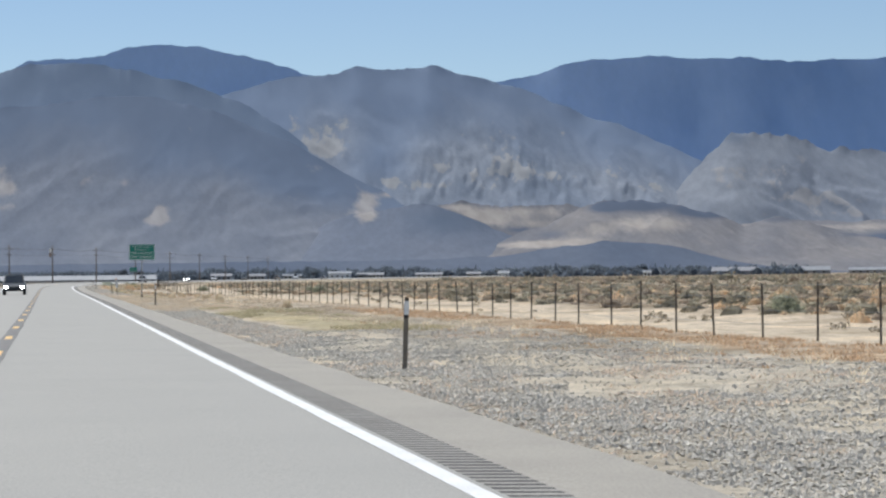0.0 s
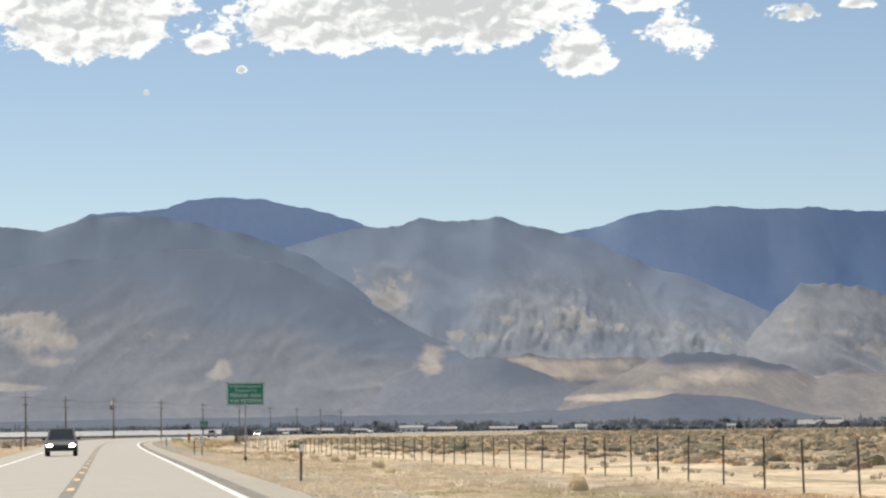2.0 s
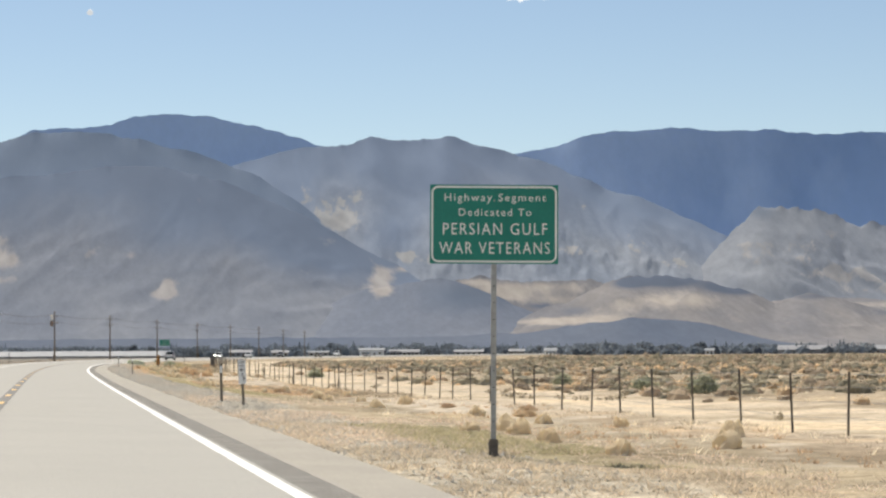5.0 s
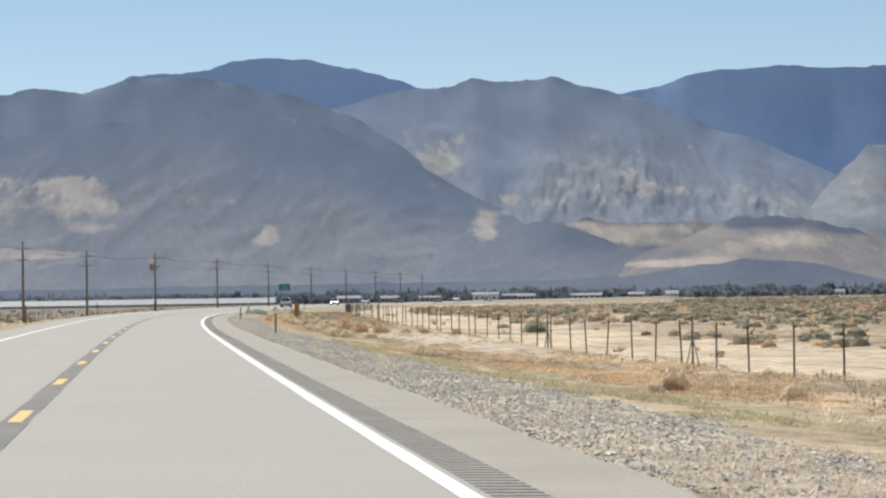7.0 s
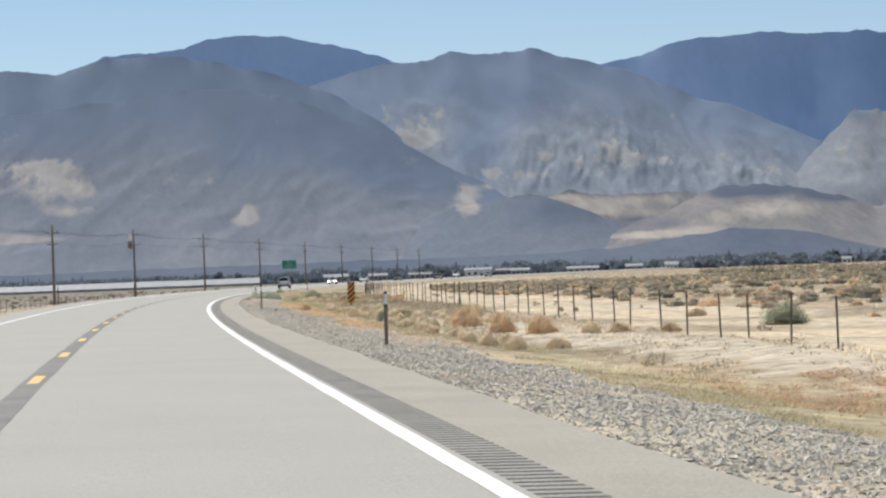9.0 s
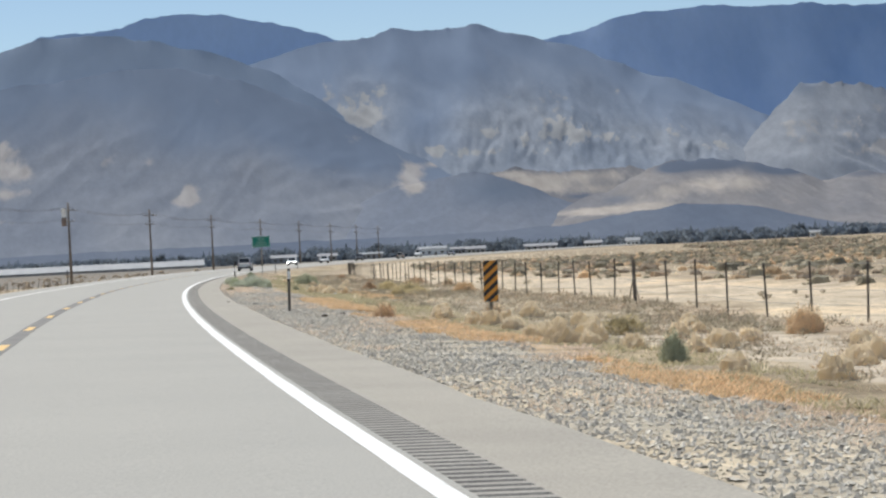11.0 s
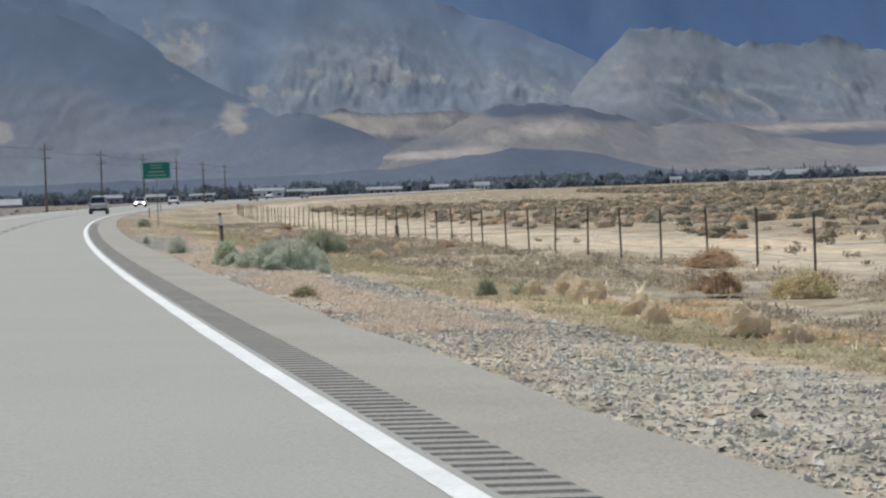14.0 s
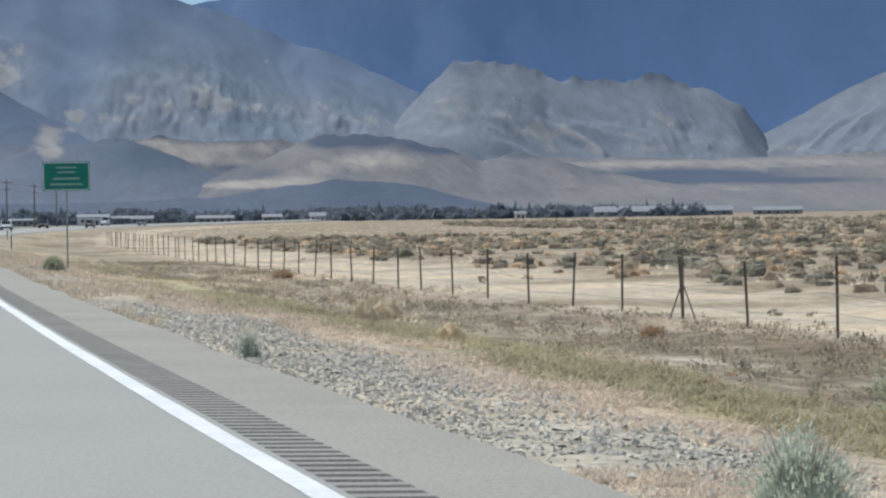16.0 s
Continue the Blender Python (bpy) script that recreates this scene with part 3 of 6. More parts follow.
ribbon("edge_line", 3.565, 3.735, WHITE_LINE, "solid white painted edge line on asphalt", "road line", ragged=0.006, seed=5)
ribbon("edge_line", -3.725, -3.575, WHITE_LINE, "solid white painted edge line on asphalt", "road line", ragged=0.006, seed=6)
ribbon("seal_strip", -0.16, 0.15, SEAL, "darker resealed strip under the centre line", "road surface", up=0.003, ragged=0.013, seed=7)

# broken yellow centre line, one piece a dash
k = 0
s_mid = 10.3
while s_mid < 1100:
    s = np.linspace(s_mid - 1.5, s_mid + 1.5, 5)
    v, f = strip(s, [-0.085, 0.0, 0.075], 0.008)
    mesh_np("line_dash", v, f, YELLOW_LINE, parent=road)
    s_mid += 12.19 + (0.16 if s_mid < 240 else 0.40 if s_mid < 360 else 0.0)

# ================= mountains =================
CENTRE = np.array([0.0, 230.0, 1.4])


def rock(name, low, high, pale, wood, gully=0.5, edge=(0.40, 0.58)):
    """Rock slope: two tones by broad patches, pale scree and a darker bluish cover by attributes, fine gullies by
    streaked noise; the cover's wood tone paints in haze.
    """
    m, t, b = nodes_of(name)
    b.inputs["Roughness"].default_value, b.inputs["Specular IOR Level"].default_value = 1.0, 0.0
    tc = t.nodes.new("ShaderNodeTexCoord")

    def nz(scale, detail, rough=0.55):
        n = t.nodes.new("ShaderNodeTexNoise")
        n.inputs["Scale"].default_value, n.inputs["Detail"].default_value, n.inputs["Roughness"].default_value = scale, detail, rough
        mp = t.nodes.new("ShaderNodeMapping")
        mp.inputs["Scale"].default_value = (1.0, 0.36, 0.60)
        t.links.new(tc.outputs["Object"], mp.inputs["Vector"])
        t.links.new(mp.outputs[0], n.inputs["Vector"])
        return n.outputs["Fac"]

    def ramp(fac, a, c, lo, hi):
        r = t.nodes.new("ShaderNodeValToRGB")
        r.color_ramp.elements[0].position, r.color_ramp.elements[1].position = lo, hi
        r.color_ramp.elements[0].color, r.color_ramp.elements[1].color = (*a, 1), (*c, 1)
        t.links.new(fac, r.inputs["Fac"])
        return r.outputs["Color"]

    def mix(fac, a, c, kind="MIX"):
        n = t.nodes.new("ShaderNodeMix")
        n.data_type, n.blend_type = "RGBA", kind
        if isinstance(fac, float):
            n.inputs["Factor"].default_value = fac
        else:
            t.links.new(fac, n.inputs["Factor"])
        t.links.new(a, n.inputs["A"])
        t.links.new(c, n.inputs["B"])
        return n.outputs["Result"]

    def cover(attribute, noise, gain, lo, hi):
        """Where an attribute, broken up by noise, passes a threshold."""
        at = t.nodes.new("ShaderNodeAttribute")
        at.attribute_name = attribute
        ma = t.nodes.new("ShaderNodeMath")
        ma.operation = "MULTIPLY_ADD"
        t.links.new(noise, ma.inputs[0])
        ma.inputs[1].default_value, ma.inputs[2].default_value = gain, -gain * 0.5
        ad = t.nodes.new("ShaderNodeMath")
        ad.operation = "ADD"
        t.links.new(at.outputs["Fac"], ad.inputs[0])
        t.links.new(ma.outputs[0], ad.inputs[1])
        mr = t.nodes.new("ShaderNodeMapRange")
        mr.inputs["From Min"].default_value, mr.inputs["From Max"].default_value = lo, hi
        t.links.new(ad.outputs[0], mr.inputs["Value"])
        return mr.outputs[0]

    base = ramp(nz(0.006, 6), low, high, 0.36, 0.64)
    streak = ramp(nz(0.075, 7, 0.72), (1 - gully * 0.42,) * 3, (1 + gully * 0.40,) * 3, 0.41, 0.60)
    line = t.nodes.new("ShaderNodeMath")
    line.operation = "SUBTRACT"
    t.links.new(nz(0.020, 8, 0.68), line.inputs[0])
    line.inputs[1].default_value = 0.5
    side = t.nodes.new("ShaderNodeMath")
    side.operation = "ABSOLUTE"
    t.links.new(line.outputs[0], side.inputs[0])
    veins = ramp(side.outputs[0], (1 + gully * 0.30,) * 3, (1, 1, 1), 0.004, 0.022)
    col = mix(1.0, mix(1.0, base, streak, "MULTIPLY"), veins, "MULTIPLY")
    # wood tone: haze blue on the high slopes, dark belts lower down
    cover_tone = ramp(nz(0.012, 7, 0.6), tuple(x * 0.95 for x in wood), tuple(x * 1.06 for x in wood), 0.35, 0.65)
    col = mix(cover("brush", nz(0.010, 7, 0.6), 0.9, 0.15, 0.85), col, cover_tone)
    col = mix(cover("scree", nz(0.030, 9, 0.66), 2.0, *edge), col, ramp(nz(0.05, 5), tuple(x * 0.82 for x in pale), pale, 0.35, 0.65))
    t.links.new(col, b.inputs["Base Color"])
    return m


def ridge(name, label, radius, foot, crest, material, relief=10.0, seed=0, scree=(), brush=(), cliffs=(), haze_rise=None, curve=0.72, step=0.045, rows=70, jag=0.008, fade=(3.0, 3.0), slant=0.35, at=None):
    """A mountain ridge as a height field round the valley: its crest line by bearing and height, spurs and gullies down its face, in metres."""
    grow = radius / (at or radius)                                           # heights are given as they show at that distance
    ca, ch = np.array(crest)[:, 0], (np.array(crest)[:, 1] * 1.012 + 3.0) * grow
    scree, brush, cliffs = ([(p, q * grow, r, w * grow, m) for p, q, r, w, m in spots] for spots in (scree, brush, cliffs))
    a0, a1 = ca[0] - fade[0], ca[-1] + fade[1]
    az = np.arange(a0, a1, step)
    h = np.interp(az, ca, ch) * np.clip((az - a0) / fade[0], 0, 1) ** 0.8 * np.clip((a1 - az) / fade[1], 0, 1) ** 0.8
    ker = np.hanning(int(0.5 / step) | 1)
    h = np.convolve(np.pad(h, len(ker) // 2, mode="edge"), ker / ker.sum(), mode="valid")
    jagged = h * jag * fbm(az / 0.5, az * 0, 6, seed + 50, 0.6)
    wide = np.hanning(int(1.0 / step) | 1)
    broad = np.convolve(np.pad(h, len(wide) // 2, mode="edge"), wide / wide.sum(), mode="valid")     # the body under the crest line
    u = np.concatenate([np.linspace(0, 1, rows), [1.0, 1.02, 1.06]])
    A, U = np.meshgrid(az, u)
    R = foot + (radius - foot) * U
    prof = np.where(U <= 1, np.clip(U, 0, 1) ** (1 / curve), 1 - (U - 1) * 6)
    mx_, my_ = A * 78.0, U * np.hypot(radius - foot, h.max())                # metres along and up the face
    wx = mx_ + 34 * noise2(mx_ / 170, my_ / 170, seed + 70) + 9 * noise2(mx_ / 40, my_ / 40, seed + 72) + slant * my_
    wy = my_ + 24 * noise2(mx_ / 120 + 5, my_ / 120, seed + 71)
    spur = 1 - np.abs(fbm(wx / 140, wy / 190 + 3, 3, seed, 0.5))             # long spurs
    gull = 1 - np.abs(fbm(wx / 40, wy / 150 + 7, 4, seed + 20, 0.55))        # gullies
    crag = 1 - np.abs(fbm(wx / 16, wy / 48 + 11, 4, seed + 30, 0.6))         # crags
    face = np.clip(np.sin(np.pi * np.clip(U, 0, 1) ** 0.9), 0, 1) ** 0.7
    Z0 = broad[None, :] * prof
    craggy = np.zeros_like(Z0)
    for (sa, sz, wa, wz, amt) in cliffs:
        craggy += amt * np.exp(-((A - sa) / wa) ** 2 - ((Z0 - sz) / wz) ** 2)
    size = np.clip(broad / 120.0, 0.05, 1.0)[None, :]
    Z = jagged[None, :] * np.clip(prof, 0, 1) ** 40 + Z0 + (h - broad)[None, :] * np.clip(prof, 0, 1) ** 3
    Z = Z + relief * size * face * ((spur - 0.6) * 1.5 + (gull - 0.6) * (0.45 + 0.9 * np.clip(craggy, 0, 1.2)) + (crag - 0.6) * 0.75 * np.clip(craggy, 0, 1.2))
    Z = np.maximum(Z, -4) - 3
    ar = np.radians(A)
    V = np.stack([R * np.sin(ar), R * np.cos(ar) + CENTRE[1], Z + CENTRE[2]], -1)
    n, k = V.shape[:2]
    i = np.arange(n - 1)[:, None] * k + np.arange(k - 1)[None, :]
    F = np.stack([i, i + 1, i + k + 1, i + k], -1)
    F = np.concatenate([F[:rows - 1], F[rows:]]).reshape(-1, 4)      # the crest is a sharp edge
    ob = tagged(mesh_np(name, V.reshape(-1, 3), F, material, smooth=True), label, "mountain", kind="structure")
    S = np.zeros_like(Z)
    for (sa, sz, wa, wz, amt) in scree:
        S += amt * np.exp(-((A - sa) / wa) ** 2 - ((Z - sz) / wz) ** 2)
    S += 0.28 * craggy * (crag - 0.55) / 0.4                                 # bare rock on the crags
    W = np.zeros_like(Z)
    if haze_rise:                                                                # painted haze blue thickens towards the crest
        W += np.clip((Z / np.maximum(h, 1.0)[None, :] - haze_rise[0]) / (haze_rise[1] - haze_rise[0]), 0, 1)
    for (sa, sz, wa, wz, amt) in brush:
        W += amt * np.exp(-((A - sa) / wa) ** 2 - ((Z - sz) / wz) ** 2)
    bt = ob.data.attributes.new("brush", "FLOAT", "POINT")
    bt.data.foreach_set("value", W.astype(np.float32).ravel())
    at = ob.data.attributes.new("scree", "FLOAT", "POINT")
    at.data.foreach_set("value", S.astype(np.float32).ravel())
    return ob


# haze is painted in: rock colours shifted to blue, the skyline ridge most
BACK = rock("haze blue ridge rock", (0.42, 0.53, 0.72), (0.44, 0.55, 0.735), (0.4, 0.4, 0.43), (0.262, 0.378, 0.592), 0.05)
# slate tone also holds some cloud shadow, pale scree some sunlit patches
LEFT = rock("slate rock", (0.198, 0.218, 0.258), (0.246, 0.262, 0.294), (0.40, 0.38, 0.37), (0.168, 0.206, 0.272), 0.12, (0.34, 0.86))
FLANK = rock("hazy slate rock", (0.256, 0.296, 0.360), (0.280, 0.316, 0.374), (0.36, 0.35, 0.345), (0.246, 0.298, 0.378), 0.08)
CENT = rock("haze blued grey rock", (0.238, 0.270, 0.320), (0.304, 0.328, 0.366), (0.405, 0.405, 0.405), (0.222, 0.272, 0.358), 0.18)
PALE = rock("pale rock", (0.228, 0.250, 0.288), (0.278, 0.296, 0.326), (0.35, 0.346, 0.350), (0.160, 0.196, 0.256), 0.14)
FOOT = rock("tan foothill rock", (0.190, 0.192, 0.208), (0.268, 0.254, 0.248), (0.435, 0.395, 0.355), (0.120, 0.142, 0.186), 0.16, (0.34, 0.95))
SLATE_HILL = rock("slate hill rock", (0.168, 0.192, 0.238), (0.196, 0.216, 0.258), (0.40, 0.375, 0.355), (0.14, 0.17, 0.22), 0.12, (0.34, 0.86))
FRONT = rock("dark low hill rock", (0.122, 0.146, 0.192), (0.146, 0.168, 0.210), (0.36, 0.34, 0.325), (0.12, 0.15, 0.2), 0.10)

# brush here only deepens the painted haze blue towards the right
ridge("mountain_ridge", "distant mountain ridge on the skyline, tinted blue for haze", 4700, 4400,
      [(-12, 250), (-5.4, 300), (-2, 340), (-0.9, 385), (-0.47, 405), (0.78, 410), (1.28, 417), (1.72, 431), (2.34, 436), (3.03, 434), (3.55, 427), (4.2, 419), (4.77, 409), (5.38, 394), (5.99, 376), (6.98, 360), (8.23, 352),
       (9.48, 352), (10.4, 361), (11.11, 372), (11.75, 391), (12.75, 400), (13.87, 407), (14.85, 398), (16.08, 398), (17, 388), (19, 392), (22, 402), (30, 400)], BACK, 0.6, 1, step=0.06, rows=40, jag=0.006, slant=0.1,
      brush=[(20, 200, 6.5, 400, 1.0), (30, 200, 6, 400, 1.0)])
# scree near bearing 6.3 also paints the left spur as sunlit
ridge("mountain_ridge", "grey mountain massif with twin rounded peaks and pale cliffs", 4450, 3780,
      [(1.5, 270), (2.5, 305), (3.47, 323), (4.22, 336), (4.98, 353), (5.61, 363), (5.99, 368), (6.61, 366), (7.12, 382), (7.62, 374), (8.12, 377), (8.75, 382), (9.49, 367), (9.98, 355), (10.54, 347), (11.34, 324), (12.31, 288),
       (13.2, 268), (14.26, 230), (15.2, 192), (15.9, 158), (16.6, 133), (18, 100)], CENT, 7.5, 2, haze_rise=(0.52, 0.98), slant=0.25, at=4560,
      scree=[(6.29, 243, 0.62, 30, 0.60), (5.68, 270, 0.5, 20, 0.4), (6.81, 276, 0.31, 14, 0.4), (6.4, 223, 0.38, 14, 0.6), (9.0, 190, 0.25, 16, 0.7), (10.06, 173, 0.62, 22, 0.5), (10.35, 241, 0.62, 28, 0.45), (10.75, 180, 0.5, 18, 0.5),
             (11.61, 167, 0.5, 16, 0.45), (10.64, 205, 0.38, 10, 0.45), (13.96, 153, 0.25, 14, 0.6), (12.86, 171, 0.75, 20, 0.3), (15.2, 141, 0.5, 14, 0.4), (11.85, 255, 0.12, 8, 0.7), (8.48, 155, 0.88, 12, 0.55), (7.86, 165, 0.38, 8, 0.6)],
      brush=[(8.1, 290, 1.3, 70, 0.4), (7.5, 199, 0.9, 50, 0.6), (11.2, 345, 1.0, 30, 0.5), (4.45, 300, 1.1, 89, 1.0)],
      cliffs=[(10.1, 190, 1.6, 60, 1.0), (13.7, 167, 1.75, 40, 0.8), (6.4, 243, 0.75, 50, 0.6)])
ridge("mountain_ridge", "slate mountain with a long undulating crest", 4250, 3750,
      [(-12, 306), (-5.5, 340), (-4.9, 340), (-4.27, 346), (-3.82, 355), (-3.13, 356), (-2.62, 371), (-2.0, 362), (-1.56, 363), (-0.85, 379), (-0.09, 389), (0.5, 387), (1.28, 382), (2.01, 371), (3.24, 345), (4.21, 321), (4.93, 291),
       (5.65, 250), (6.3, 212), (7.0, 180)], FLANK, 4.0, 3, haze_rise=(0.1, 0.5), slant=-0.4, at=4500, fade=(4.0, 2.0))
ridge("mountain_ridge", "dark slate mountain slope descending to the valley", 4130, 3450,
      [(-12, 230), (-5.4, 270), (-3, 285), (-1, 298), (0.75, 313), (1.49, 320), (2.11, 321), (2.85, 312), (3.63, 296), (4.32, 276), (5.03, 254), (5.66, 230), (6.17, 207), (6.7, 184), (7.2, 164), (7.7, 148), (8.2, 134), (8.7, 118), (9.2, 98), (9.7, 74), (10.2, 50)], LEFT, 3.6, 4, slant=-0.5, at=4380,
      haze_rise=(0.5, 0.95), brush=[(3.0, 196, 1.8, 60, 0.5), (5.6, 150, 1.2, 60, 0.6)], fade=(4.0, 1.5),
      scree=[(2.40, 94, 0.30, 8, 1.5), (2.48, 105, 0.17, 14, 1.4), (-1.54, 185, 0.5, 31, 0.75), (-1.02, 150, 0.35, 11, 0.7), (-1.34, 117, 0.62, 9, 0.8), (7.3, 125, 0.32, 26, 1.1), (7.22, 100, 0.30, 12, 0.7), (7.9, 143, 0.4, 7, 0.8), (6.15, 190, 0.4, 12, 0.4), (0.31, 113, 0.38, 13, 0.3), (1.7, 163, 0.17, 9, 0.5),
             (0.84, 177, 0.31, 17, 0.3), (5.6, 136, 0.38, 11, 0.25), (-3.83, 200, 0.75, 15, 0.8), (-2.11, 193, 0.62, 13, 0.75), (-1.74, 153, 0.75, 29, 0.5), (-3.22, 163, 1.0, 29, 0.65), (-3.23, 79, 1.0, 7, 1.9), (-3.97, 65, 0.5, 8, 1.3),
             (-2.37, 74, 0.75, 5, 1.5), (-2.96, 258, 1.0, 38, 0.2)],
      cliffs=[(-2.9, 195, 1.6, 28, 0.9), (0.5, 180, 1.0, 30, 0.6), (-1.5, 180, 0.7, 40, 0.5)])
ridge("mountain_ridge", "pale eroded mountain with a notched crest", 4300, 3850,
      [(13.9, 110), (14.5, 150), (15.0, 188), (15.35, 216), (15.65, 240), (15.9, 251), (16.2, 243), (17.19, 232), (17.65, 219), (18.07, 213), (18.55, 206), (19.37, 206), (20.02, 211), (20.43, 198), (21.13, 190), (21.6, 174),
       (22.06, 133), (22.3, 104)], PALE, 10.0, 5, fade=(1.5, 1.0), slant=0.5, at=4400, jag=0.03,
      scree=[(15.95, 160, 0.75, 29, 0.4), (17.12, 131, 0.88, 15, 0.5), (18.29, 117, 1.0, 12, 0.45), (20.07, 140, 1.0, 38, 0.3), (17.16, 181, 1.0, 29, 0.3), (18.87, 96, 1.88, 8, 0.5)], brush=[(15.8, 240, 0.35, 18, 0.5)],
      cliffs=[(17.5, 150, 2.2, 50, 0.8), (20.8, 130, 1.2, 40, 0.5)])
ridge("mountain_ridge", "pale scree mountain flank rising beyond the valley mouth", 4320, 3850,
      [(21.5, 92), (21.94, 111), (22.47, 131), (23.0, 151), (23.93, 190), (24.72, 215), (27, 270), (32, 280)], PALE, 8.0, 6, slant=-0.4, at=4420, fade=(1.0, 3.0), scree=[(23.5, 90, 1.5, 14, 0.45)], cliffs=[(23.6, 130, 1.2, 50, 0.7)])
# brush values here only darken a belt across the apron
ridge("foothill", "pale alluvial apron with a dark belt below the cliffs", 3980, 3550,
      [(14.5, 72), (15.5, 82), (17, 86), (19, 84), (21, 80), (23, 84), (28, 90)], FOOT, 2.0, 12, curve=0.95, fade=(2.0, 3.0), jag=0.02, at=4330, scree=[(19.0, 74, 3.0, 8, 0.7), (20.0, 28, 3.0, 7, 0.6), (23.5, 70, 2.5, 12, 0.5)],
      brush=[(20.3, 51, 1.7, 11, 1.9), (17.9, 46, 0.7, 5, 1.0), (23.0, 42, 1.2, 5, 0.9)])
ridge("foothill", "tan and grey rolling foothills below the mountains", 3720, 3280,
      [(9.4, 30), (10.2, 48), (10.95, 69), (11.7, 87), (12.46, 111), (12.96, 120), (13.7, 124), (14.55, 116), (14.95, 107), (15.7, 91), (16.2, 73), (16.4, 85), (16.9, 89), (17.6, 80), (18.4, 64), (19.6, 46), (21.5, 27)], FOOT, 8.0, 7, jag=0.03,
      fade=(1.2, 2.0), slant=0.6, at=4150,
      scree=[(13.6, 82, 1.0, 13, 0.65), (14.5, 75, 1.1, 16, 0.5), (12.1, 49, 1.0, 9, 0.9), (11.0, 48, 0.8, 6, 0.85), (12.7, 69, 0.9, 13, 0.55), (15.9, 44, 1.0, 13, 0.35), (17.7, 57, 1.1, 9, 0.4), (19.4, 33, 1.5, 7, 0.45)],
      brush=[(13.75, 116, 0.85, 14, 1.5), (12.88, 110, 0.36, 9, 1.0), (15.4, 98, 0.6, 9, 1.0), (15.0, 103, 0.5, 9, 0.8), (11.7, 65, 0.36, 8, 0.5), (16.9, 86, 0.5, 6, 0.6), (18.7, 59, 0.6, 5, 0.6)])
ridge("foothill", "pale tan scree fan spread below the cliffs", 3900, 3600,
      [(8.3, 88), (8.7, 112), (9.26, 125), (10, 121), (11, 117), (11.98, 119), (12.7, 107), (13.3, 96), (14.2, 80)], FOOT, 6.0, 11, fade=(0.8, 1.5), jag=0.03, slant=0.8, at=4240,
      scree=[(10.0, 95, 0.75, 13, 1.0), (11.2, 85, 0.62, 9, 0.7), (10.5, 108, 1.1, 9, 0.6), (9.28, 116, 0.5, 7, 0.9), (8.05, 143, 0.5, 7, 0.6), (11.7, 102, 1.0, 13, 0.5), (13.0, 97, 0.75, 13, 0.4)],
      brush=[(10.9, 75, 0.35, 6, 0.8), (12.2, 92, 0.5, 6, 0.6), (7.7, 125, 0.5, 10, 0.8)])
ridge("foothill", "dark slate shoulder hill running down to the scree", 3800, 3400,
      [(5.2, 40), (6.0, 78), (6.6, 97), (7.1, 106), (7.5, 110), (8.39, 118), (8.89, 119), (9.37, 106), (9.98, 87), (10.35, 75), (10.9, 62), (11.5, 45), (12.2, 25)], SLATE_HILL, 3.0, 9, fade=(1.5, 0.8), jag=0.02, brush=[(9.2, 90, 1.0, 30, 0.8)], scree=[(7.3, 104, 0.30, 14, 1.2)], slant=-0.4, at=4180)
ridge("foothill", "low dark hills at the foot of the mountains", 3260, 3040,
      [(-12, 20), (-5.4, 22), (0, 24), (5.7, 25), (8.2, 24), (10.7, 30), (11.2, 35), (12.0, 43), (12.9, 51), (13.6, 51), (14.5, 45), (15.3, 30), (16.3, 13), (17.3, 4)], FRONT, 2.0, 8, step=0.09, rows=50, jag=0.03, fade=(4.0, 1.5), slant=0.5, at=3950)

# ================= plants, stones =================
def blades(n, radius, height, width, seed, lean=0.5):
    """Triangles of a tuft: n narrow blades fanning from the middle."""
    r = np.random.default_rng(seed)
    a = r.uniform(0, 2 * np.pi, n)
    base = np.stack([np.cos(a), np.sin(a), np.zeros(n)], -1) * (radius * 0.45 * np.sqrt(r.uniform(0, 1, n)))[:, None]
    out = np.stack([np.cos(a), np.sin(a), np.zeros(n)], -1)
    side = np.stack([-np.sin(a), np.cos(a), np.zeros(n)], -1) * width
    tip = base + out * (radius * lean * r.uniform(0.3, 1.2, n))[:, None] + np.array([0, 0, 1]) * (height * r.uniform(0.55, 1.1, n))[:, None]
    v = np.stack([base - side, base + side, tip], 1).reshape(-1, 3)
    return v, np.arange(3 * n).reshape(-1, 3)


def leaf_cloud(n, rx, ry, rz, size, seed, lumps=6, low=0.12):
    """Small leaf triangles in lumps within a low dome, with an uneven outline and gaps."""
    r = np.random.default_rng(seed)
    c = np.stack([r.uniform(-0.62, 0.62, lumps) * rx, r.uniform(-0.62, 0.62, lumps) * ry, r.uniform(0.25, 0.62, lumps) * rz], -1)
    w = r.integers(0, lumps, n)
    d = r.normal(0, 1, (n, 3))
    d /= np.linalg.norm(d, axis=1)[:, None]
    q = c[w] + d * (r.uniform(0.35, 1, n) ** 0.5)[:, None] * np.array([rx, ry, rz]) * r.uniform(0.34, 0.5, lumps)[w][:, None]
    q[:, 2] = np.abs(q[:, 2]) + low * rz * 0.2
    e1 = r.normal(0, 1, (n, 3))
    e1 /= np.linalg.norm(e1, axis=1)[:, None]
    up = np.cross(e1, d)
    s = size * r.uniform(0.6, 1.4, n)[:, None]
    v = np.stack([q - e1 * s * 0.5, q + e1 * s * 0.5, q + up * s + np.array([0, 0, 1]) * s * 0.4], 1).reshape(-1, 3)
    return v, np.arange(3 * n).reshape(-1, 3)


